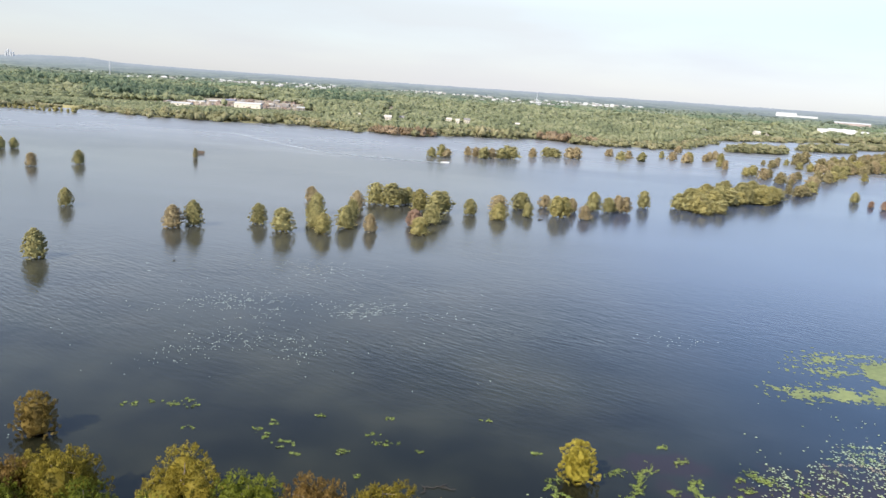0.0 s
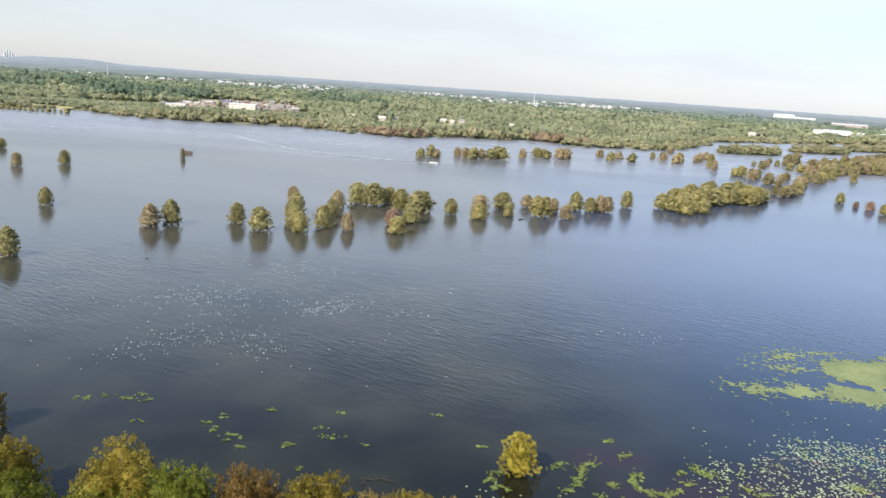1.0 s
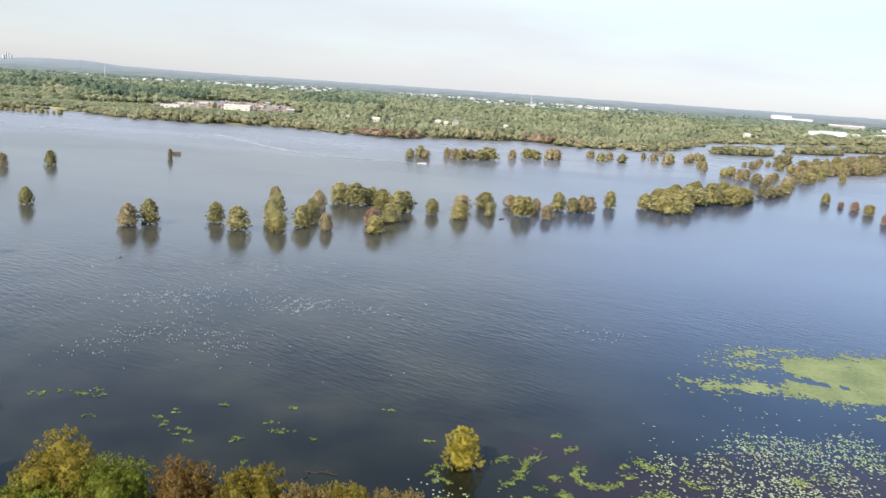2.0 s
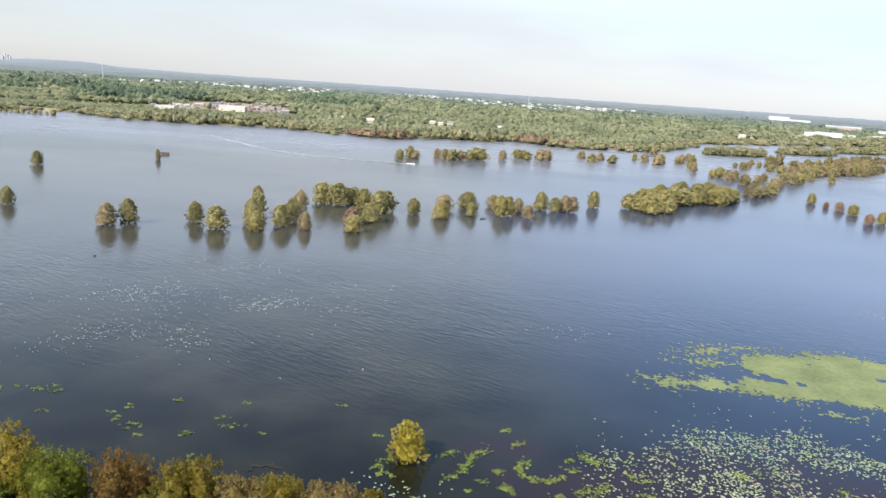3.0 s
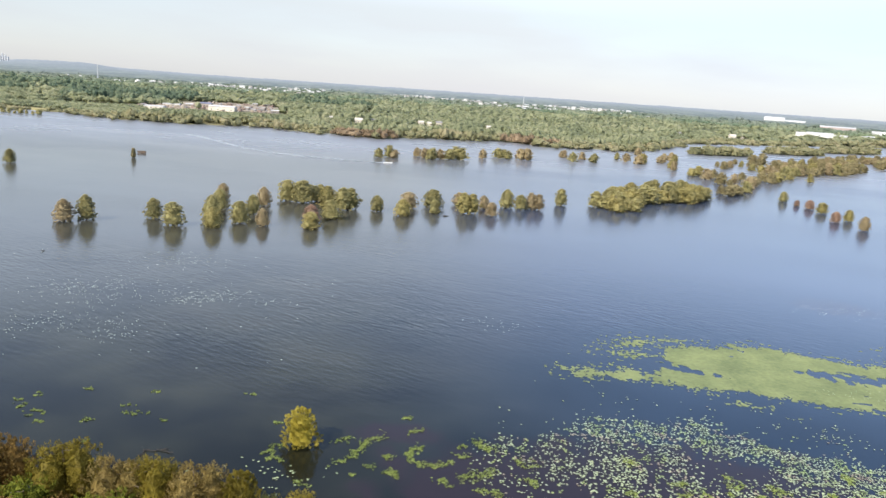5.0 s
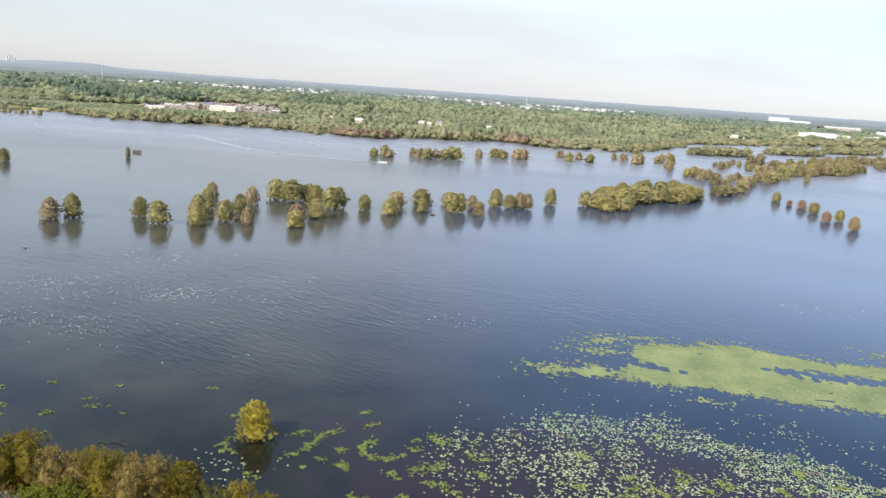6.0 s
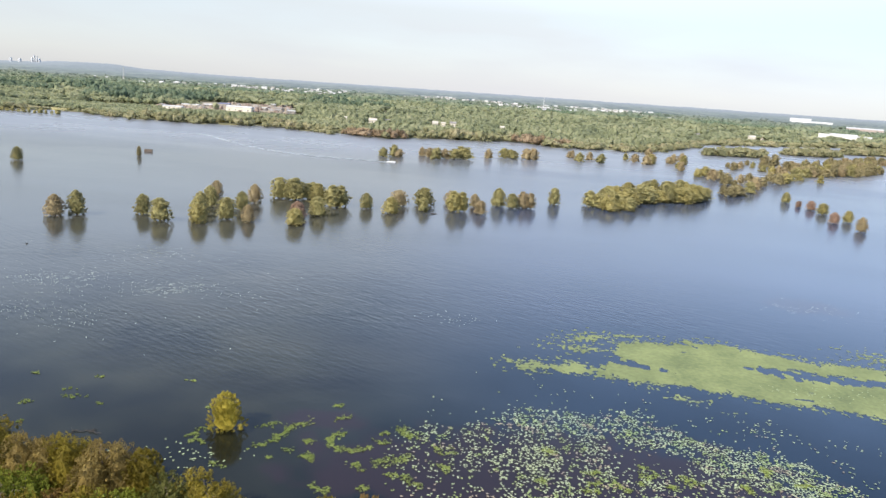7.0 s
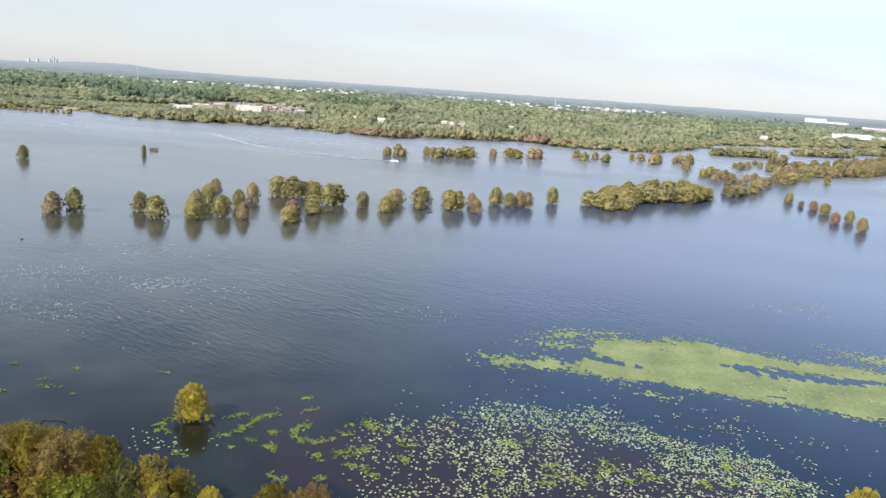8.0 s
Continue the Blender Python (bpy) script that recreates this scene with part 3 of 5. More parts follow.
def in_fringe(x, y, rng):
    out = y - far_shore(x)
    share = np.where(out < -4, 0.16, 0.85) * np.where(np.sin(x * 0.11) * np.sin(x * 0.047 + 1) > 0.35, 0.5, 1.0)
    return (out > -16) & (out < 34) & open_land(x, y) & ~bare_land(x, y) & (rng.random(len(x)) < share)


# stands of taller, darker pines: (x, y, half width, half depth)
PINE_STANDS = [(-450, 1180, 85, 150), (-560, 1330, 120, 110), (-760, 1420, 190, 80), (-700, 1200, 70, 40), (-180, 1420, 90, 60)]


def pine_land(x, y):
    inside = np.zeros(len(x), bool)
    for cx, cy, hw, hd in PINE_STANDS:
        inside |= ((x - cx) / hw) ** 2 + ((y - cy) / hd) ** 2 < 1 + 0.25 * np.sin(x * 0.06) * np.sin(y * 0.05)
    return inside


def in_pines(x, y, rng):
    return (y > far_shore(x) + 30) & open_land(x, y) & pine_land(x, y)


def in_wood(x, y, rng):
    town = (np.sin(x * 0.0061 + 0.8) * np.sin(y * 0.0085 + x * 0.002) > 0.72) & (y > 1900)
    return (y > far_shore(x) + 30) & open_land(x, y) & ~pine_land(x, y) & (rng.random(len(x)) < 0.9) & ~(town & (rng.random(len(x)) < 0.75))


def in_town(x, y, rng):
    return in_wood(x, y, rng) & (rng.random(len(x)) < 0.93)


# the last of the land: a plain backdrop, its haze put into colour and glow
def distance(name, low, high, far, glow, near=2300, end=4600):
    """Woods with haze painted in: grain of tree rows, paler and bluer with every mile, and faintly glowing."""
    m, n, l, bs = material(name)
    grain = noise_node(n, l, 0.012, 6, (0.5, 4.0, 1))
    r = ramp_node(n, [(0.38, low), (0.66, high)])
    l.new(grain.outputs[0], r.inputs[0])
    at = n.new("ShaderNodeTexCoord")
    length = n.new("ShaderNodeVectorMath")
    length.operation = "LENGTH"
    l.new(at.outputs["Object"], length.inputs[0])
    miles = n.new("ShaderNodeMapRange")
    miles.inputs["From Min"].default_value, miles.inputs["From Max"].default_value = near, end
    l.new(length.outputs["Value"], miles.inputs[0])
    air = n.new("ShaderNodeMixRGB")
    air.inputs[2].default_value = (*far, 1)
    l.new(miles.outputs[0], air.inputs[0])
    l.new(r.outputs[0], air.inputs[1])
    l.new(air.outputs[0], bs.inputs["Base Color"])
    # emission lifts the darks the way airlight would
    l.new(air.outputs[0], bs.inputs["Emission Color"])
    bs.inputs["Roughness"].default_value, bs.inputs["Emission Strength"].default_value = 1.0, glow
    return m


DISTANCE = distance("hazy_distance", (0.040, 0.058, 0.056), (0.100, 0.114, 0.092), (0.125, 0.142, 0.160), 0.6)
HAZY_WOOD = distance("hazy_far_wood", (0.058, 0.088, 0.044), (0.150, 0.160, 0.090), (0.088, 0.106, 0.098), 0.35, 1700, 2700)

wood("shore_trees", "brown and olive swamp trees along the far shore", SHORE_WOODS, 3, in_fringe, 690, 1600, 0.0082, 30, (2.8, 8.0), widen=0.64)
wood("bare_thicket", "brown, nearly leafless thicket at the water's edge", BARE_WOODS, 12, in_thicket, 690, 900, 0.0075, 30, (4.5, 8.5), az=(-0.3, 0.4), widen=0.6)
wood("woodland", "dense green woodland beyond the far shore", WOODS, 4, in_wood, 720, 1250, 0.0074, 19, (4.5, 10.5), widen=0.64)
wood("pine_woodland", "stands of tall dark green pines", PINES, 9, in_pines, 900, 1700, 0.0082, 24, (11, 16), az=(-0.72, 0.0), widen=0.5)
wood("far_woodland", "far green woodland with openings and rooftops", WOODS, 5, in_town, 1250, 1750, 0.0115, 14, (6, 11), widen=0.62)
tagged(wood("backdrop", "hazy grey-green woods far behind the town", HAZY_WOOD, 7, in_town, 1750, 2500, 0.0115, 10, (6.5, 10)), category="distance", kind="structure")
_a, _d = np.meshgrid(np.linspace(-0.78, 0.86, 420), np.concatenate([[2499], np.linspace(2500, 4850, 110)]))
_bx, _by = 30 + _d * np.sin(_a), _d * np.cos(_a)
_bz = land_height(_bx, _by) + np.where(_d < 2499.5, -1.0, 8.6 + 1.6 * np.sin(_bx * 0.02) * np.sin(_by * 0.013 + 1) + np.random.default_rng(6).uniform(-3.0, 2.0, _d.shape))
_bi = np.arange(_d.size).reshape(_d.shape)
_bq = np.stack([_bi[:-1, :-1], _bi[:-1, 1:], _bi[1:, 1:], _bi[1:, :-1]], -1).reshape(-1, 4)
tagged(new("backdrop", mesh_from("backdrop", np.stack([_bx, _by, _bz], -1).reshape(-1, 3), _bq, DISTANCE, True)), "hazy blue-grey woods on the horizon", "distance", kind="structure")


def field(x, y, seed, size):
    """Smooth random values about 0, with lumps of roughly that size."""
    rng = np.random.default_rng(seed)
    out = np.zeros_like(np.asarray(x, float))
    for k in range(9):
        a, s = rng.uniform(0, 2 * math.pi), (2 * math.pi / size) * rng.uniform(0.5, 1.9)
        out = out + np.sin((np.cos(a) * x + np.sin(a) * y) * s + rng.uniform(0, 6.3))
    return out / 3.0


# ---- cypresses standing in the lake: x, y, height, width for its height ----
def stand(rows, detail, mats, forms, group, label):
    for i, (x, y, h, w) in enumerate(rows):
        mat = mats[i % len(mats)]
        words = {GOLD.name: "golden", OLIVE.name: "olive-green", RUST.name: "rusty brown", RED.name: "reddish brown", BANK.name: "olive-gold"}[mat.name]
        tree(forms[i % len(forms)], detail, mat, x, y, h * 0.94, "cypress_tree", words + " " + label, group, 0.0, w * (1.2 if detail == "far" else 1.07), i)


tree("egg", "near", GOLD, 22.1, 89.4, 5.9, "cypress_tree", "small golden cypress standing alone in the shallow lake", "lone cypresses", 0, 1.04, 1)
tree("egg", "near", UMBER, -53.7, 93.4, 6.5, "cypress_tree", "rusty brown cypress standing alone in the shallow lake", "lone cypresses", 0, 1.05, 2)
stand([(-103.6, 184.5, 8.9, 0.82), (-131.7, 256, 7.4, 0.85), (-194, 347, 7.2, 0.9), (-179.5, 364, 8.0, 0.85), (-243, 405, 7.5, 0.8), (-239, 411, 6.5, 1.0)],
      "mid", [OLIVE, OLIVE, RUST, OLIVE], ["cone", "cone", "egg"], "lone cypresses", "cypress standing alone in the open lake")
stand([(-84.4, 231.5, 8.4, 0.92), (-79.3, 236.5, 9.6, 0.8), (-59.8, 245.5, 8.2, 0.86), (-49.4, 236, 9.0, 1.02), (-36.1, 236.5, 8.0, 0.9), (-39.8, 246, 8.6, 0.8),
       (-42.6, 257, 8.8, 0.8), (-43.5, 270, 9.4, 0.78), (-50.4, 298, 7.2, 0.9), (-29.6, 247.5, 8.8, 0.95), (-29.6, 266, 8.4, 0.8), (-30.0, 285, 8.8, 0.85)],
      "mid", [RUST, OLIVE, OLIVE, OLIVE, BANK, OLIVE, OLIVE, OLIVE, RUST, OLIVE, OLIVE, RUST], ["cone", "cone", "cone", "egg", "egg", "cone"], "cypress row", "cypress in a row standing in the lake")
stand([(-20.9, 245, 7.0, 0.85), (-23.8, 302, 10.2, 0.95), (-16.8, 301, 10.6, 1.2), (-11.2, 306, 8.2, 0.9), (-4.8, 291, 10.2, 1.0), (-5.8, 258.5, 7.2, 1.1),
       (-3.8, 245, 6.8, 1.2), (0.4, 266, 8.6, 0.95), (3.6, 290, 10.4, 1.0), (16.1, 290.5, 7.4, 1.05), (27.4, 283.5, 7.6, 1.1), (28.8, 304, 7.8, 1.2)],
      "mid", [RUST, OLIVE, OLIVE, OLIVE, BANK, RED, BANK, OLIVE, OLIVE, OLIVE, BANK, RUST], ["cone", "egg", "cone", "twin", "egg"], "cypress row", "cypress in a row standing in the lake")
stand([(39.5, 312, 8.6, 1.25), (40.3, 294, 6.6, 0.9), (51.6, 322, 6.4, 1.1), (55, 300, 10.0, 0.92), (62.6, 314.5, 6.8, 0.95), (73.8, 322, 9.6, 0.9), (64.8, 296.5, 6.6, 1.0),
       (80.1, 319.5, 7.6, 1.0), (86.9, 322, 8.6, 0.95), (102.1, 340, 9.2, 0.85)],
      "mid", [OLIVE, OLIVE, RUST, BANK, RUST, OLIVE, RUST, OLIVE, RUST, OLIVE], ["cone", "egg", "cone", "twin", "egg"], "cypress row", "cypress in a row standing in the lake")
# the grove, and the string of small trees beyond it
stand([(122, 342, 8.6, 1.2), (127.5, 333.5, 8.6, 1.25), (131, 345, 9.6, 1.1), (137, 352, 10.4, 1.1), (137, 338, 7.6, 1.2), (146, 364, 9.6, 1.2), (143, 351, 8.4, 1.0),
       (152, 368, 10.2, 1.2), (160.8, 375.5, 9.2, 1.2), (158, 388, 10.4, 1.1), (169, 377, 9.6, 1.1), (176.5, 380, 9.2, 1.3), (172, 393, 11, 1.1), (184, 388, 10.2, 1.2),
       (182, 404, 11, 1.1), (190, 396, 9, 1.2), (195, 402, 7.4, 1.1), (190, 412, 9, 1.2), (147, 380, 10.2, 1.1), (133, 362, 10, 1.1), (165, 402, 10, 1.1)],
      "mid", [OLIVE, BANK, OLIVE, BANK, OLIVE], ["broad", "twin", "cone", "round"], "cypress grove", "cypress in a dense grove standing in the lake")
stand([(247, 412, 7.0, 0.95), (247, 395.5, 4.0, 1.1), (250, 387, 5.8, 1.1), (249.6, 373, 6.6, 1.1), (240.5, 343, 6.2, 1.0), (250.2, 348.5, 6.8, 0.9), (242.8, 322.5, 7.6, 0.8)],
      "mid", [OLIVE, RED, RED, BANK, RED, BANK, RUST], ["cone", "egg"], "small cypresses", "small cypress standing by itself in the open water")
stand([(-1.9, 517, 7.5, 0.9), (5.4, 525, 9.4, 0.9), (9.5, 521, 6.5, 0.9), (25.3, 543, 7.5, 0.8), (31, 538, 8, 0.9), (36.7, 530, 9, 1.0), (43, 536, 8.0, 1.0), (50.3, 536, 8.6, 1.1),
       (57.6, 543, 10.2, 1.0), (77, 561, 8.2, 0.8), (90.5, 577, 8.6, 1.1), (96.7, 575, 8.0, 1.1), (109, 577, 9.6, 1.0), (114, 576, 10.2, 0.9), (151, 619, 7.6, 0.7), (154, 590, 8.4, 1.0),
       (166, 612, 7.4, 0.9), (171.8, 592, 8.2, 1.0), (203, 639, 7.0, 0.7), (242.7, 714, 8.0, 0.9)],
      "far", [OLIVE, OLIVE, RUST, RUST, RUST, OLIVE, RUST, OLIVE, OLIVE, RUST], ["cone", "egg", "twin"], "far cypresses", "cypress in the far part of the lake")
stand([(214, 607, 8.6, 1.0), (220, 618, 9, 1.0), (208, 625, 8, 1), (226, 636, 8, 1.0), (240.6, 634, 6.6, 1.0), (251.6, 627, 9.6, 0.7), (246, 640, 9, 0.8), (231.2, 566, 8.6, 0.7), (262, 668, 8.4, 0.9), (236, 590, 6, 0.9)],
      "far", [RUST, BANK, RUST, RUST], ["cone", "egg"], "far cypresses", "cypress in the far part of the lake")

# flooded woods that run out from the grove, with open water among them
FLOODED_NEAR = [(233.6, 531.9, 6.3), (240.4, 536.1, 7.9), (238.4, 514.2, 8.3), (248.2, 526.8, 7.0), (239.8, 489.7, 8.0), (293.6, 636.3, 4.7), (217.3, 431.6, 5.8), (218.7, 422.9, 6.9), (226.5, 431.5, 7.0), (255.2, 504.6, 6.7), (241.4, 478.8, 5.0), (239.9, 448.3, 7.3), (253.6, 474.1, 8.4), (269.4, 525.7, 6.2), (267.3, 496.1, 6.6), (286.3, 528.8, 7.8), (286.9, 516.3, 8.4), (297.4, 528.6, 7.8), (309.1, 545.4, 5.6)]
FLOODED_BACK = [(317.2, 599.0, 7.0), (322.7, 594.3, 7.8), (316.0, 615.0, 6.3), (289.6, 610.9, 7.2), (303.6, 633.6, 6.5), (321.2, 650.2, 5.7), (335.7, 660.0, 11.6), (354.2, 682.4, 12.0), (326.9, 678.9, 5.0), (347.0, 639.4, 9.3), (350.6, 632.8, 8.3), (320.9, 555.7, 6.5), (331.3, 544.6, 6.4), (342.3, 590.5, 7.8), (355.0, 606.1, 8.9), (364.2, 603.8, 7.9), (376.3, 615.1, 9.0), (386.5, 621.3, 10.0), (396.2, 627.2, 10.1), (403.0, 627.2, 9.1), (419.6, 645.6, 10.3), (432.7, 658.0, 10.5)]
FRONT = np.array([(0, 322, 576), (0.4, 368, 610), (0.7, 446, 672), (1, 640, 830)])
REAR = np.array([(0, 366, 680), (0.4, 420, 740), (0.7, 505, 815), (1, 720, 990)])
_rng = np.random.default_rng(11)
_kept = [(x, y) for x, y, _ in FLOODED_NEAR + FLOODED_BACK]
_size = [h for _, _, h in FLOODED_NEAR + FLOODED_BACK]
for _ in range(5000):
    s, u = _rng.random() ** 0.9, _rng.random() ** 1.1
    f = np.array([np.interp(s, FRONT[:, 0], FRONT[:, k]) for k in (1, 2)])
    r = np.array([np.interp(s, REAR[:, 0], REAR[:, k]) for k in (1, 2)])
    p = f * (1 - u) + r * u + _rng.normal(0, 2, 2)
    if field(p[0], p[1], 21, 60) < (-0.5 if u < 0.3 else 0.05) or any((p[0] - a) ** 2 + (p[1] - b) ** 2 < 36 + 0.06 * a for a, b in _kept):
        continue
    _kept.append((float(p[0]), float(p[1])))
    _size.append(float(_rng.uniform(6.0, 9.0)))
    if len(_kept) > 190:
        break
for i, (x, y) in enumerate(_kept):
    m = (DULL, BANK, DULL, OLIVE, DULL, RUST)[int(_rng.integers(6))]
    words = {DULL.name: "dull olive-brown", BANK.name: "olive-gold", OLIVE.name: "olive-green", RUST.name: "rusty brown"}[m.name]
    tree(("egg", "broad", "cone", "egg")[int(_rng.integers(4))], "far", m, x, y, _size[i], "cypress_tree", words + " cypress in the flooded woods", "flooded woods", 0, float(_rng.uniform(0.95, 1.25)), i)


def joined_trees(name, label, mat, spots, seed):
    """Many small far trees as one leafy mass."""
    r = np.random.default_rng(seed)
    vs, ts, qs, base = [], [], [], 0
    for k, (x, y, h, w) in enumerate(spots):
        v, t, q, _ = crown_shape(900 + k % 5, 16, 12, 0.09, flat=0.55, **FORM[("broad", "round", "egg")[k % 3]])
        a = r.uniform(0, 6.3)
        turn = np.array([[math.cos(a), -math.sin(a), 0], [math.sin(a), math.cos(a), 0], [0, 0, 1]])
        v = (v @ turn.T) * (h * w, h * w, h) + (x, y, 0)
        vs.append(v), ts.append(t + base), qs.append(q + base)
        base += len(v)
    return tagged(new(name, mesh_from(name, np.concatenate(vs), [np.concatenate(ts), np.concatenate(qs)], mat)), label, "trees", kind="stuff")


# the paler shore leaves stand in for haze over the islands
for cx, cy, hw, hd, turn, count, mat in ((362, 806, 50, 18, 30, 60, SHORE_WOODS), (500, 912, 50, 20, 27, 60, SHORE_WOODS), (645, 1035, 78, 20, 36, 60, SHORE_WOODS)):
    spots = []
    for i in range(count):
        a, r = i * 2.4, math.sqrt((i + 0.5) / count)
        ex, ey = hw * r * math.cos(a) + _rng.normal(0, 2), hd * r * math.sin(a) + _rng.normal(0, 2)
        c, s = math.cos(radians(turn)), math.sin(radians(turn))
        spots.append((cx + ex * c - ey * s, cy + ex * s + ey * c, _rng.uniform(6.5, 9.5), _rng.uniform(1.0, 1.35)))
    joined_trees("island_trees", "olive-brown cypresses on a flooded island", mat, spots, count)

# ---- trees on the bank below the camera ----
BANK_TREES = [("round", NEAR_RUST, -47.5, 75.0, 7.4, 1.0), ("round", NEAR_GOLD, -53, 74.0, 7.2, 1.0), ("round", NEAR_GOLD, -41.5, 75.5, 8.4, 1.05), ("round", GREEN, -47, 71.0, 7.6, 1.05), ("round", GREEN, -36.0, 71.0, 6.6, 1.05), ("round", NEAR_GOLD, -27.2, 76.0, 8.1, 1.1),
              ("round", GREEN, -19, 72.6, 7.6, 1.0), ("round", NEAR_RUST, -11.4, 73.2, 7.6, 0.9), ("round", NEAR_GOLD, -3.6, 73.4, 7.7, 1.05), ("round", NEAR_TAN, 4.0, 71.0, 7.3, 0.85),
              ("round", NEAR_GOLD, 7.8, 71.6, 7.4, 0.85), ("round", NEAR_TAN, 13.6, 69.4, 7.4, 1.0), ("egg", NEAR_GOLD, 18.8, 69.2, 7.3, 0.95), ("round", NEAR_BRUSH, 23.6, 63.4, 7.2, 0.9),
              ("round", NEAR_GOLD, 28.2, 64.4, 7.4, 1.0), ("egg", GOLD, 35.4, 60.8, 7.0, 0.8), ("egg", NEAR_GOLD, 42.2, 61.8, 7.3, 0.95), ("round", NEAR_RUST, 46.8, 61.8, 7.3, 0.85), ("egg", GOLD, 69, 62.8, 7.0, 0.9), ("egg", GOLD, 114.2, 73.0, 7.0, 0.95)]
for i, (form, m, x, y, h, w) in enumerate(BANK_TREES):
    words = {NEAR_RUST.name: "rusty brown bald cypress", NEAR_TAN.name: "tan bald cypress", GREEN.name: "bright green broadleaf tree", NEAR_GOLD.name: "olive-gold cypress", NEAR_BRUSH.name: "olive-green cypress", GOLD.name: "golden cypress"}[m.name]
    tree(form, "near", m, x, y, h * 0.97, "bank_tree", words + " on the lake's near bank", "bank trees", 0.2, w * 0.93, i)
_rng = np.random.default_rng(5)
for i in range(46):
    x = -58 + (i // 2) * 4.0 + _rng.uniform(-1, 1)
    y = float(np.interp(x, [-60, -40, -20, 0, 20, 32], [74, 73.5, 71, 69, 64, 59.5])) - (i % 2) * 4.5 - _rng.uniform(0, 2.5)
    m = (GREEN, NEAR_BRUSH, NEAR_GOLD, NEAR_BRUSH, NEAR_RUST, WITHERED)[int(_rng.integers(6))]
    tree("round", "brush", m, x, y, float(_rng.uniform(3.2, 4.9)), "bank_tree", ("leafy green" if m is GREEN else "withered grey-pink" if m is WITHERED else "olive and tan") + " undergrowth tree on the near bank", "bank undergrowth", 0.2, float(_rng.uniform(1.0, 1.3)), i)


# ---- floating plants ----
PALE_PAD = rough_paint("pale_lotus_pad", (0.195, 0.240, 0.108), (0.365, 0.405, 0.245), 0.6, 0.5, 0.1)
FLECK = rough_paint("grey_floating_pad", (0.25, 0.30, 0.26), (0.41, 0.46, 0.41), 0.7, 0.3, 0.1)
LEAF = foliage("bright_water_leaves", (0.085, 0.120, 0.022), (0.165, 0.208, 0.048), (0.27, 0.31, 0.11), 0, 0.2)
WEED = rough_paint("duckweed", (0.076, 0.098, 0.038), (0.195, 0.222, 0.086), 0.12, 0.85, 0.6, 8)


def pads(x, y, r, rng, lift=0.05):
    """Round floating leaves, notched at one side and slightly dished; nine corners each."""
    n = len(x)
    t = np.linspace(0.25, 2 * math.pi - 0.25, 8)[None] + rng.uniform(0, 6.3, (n, 1))
    rr = r[:, None] * rng.uniform(0.85, 1.1, (n, 8))
    tx, ty = rng.normal(0, 0.05, (2, n, 1))
    z0 = 0.02 + lift * rng.random((n, 1))
    px, py = rr * np.cos(t), rr * np.sin(t)
    rim = np.stack([x[:, None] + px, y[:, None] + py, np.maximum(0.012, z0 + 0.02 + px * tx + py * ty)], -1)
    mid = np.stack([x, y, z0[:, 0]], -1)[:, None]
    v = np.concatenate([mid, rim], 1).reshape(-1, 3)
    fan = np.array([[0, k, k + 1] for k in range(1, 8)])
    return v, (fan[None] + 9 * np.arange(n)[:, None, None]).reshape(-1, 3)


rng = np.random.default_rng(8)
TOP_X = [44, 48, 52.7, 56, 61, 66.4, 69.6, 75, 77.3, 80, 82.6, 88.4, 90.5, 93, 94.7, 98, 104, 110, 114, 118, 124, 136]
TOP_Y = [88, 93.9, 99.2, 97, 100, 105.5, 107, 108.8, 105.4, 104.3, 106, 110.2, 106, 101.3, 98, 96, 95.5, 92, 85.5, 80, 74, 66]
lx, ly = rng.uniform(42, 140, 60000), rng.uniform(60, 124, 60000)
edge = np.interp(lx, TOP_X, TOP_Y) - ly
thick = np.clip(0.32 + 0.30 * field(lx, ly, 31, 13) + 0.34 * field(lx, ly, 33, 2.6), 0.03, 0.98)
dense = smooth(-0.5, 5, edge) * smooth(44, 58, lx + 0.12 * (ly - 90)) * thick
# thick drifts, and the open pool among the pads
for cx, cy, hw, hd, more in ((75, 99, 7, 4, 0.8), (66, 96, 6, 3, 0.25), (93, 97.0, 6, 3.0, 0.9), (103, 91.5, 9, 5.5, 1.3), (111, 85, 7, 6, 1.3), (98, 86, 10, 4, 0.4), (70, 88, 8, 4, 0.3)):
    dense += more * smooth(-1, 2, edge) * np.exp(-((lx - cx) / hw) ** 2 - ((ly - cy - 0.1 * (lx - cx)) / hd) ** 2) * np.clip(0.6 + 0.5 * field(lx, ly, 36, 5), 0.1, 1)
dense *= 1 - 0.93 * np.exp(-((lx - 85.5) / 6.0) ** 4 - ((ly - 90 + 0.25 * (lx - 85)) / 4.6) ** 4)
loose = 0.04 * smooth(-20, -2, edge) * smooth(46, 58, lx) * np.clip(0.25 + 0.9 * field(lx, ly, 32, 6), 0, 1) * (0.8 + 2.6 * smooth(94, 106, lx))
keep = rng.random(60000) < np.maximum(dense * 0.92, loose)
lx, ly = lx[keep], ly[keep]
# pads lie side by side, hardly one over another
free, taken = [], {}
for i in range(len(lx)):
    key = (int(lx[i] / 0.3), int(ly[i] / 0.3))
    around = [taken[key[0] + a, key[1] + b] for a in (-1, 0, 1) for b in (-1, 0, 1) if (key[0] + a, key[1] + b) in taken]
    if all((lx[i] - lx[j]) ** 2 + (ly[i] - ly[j]) ** 2 > 0.046 for j in around):
        taken[key] = i
        free.append(i)
lx, ly = lx[free], ly[free]
bed = tagged(new("lotus_bed"), "bed of pale green lotus pads floating on the lake", "water plants", kind="stuff")
near = np.argsort(np.hypot(lx - 66, ly - 88))[:260]
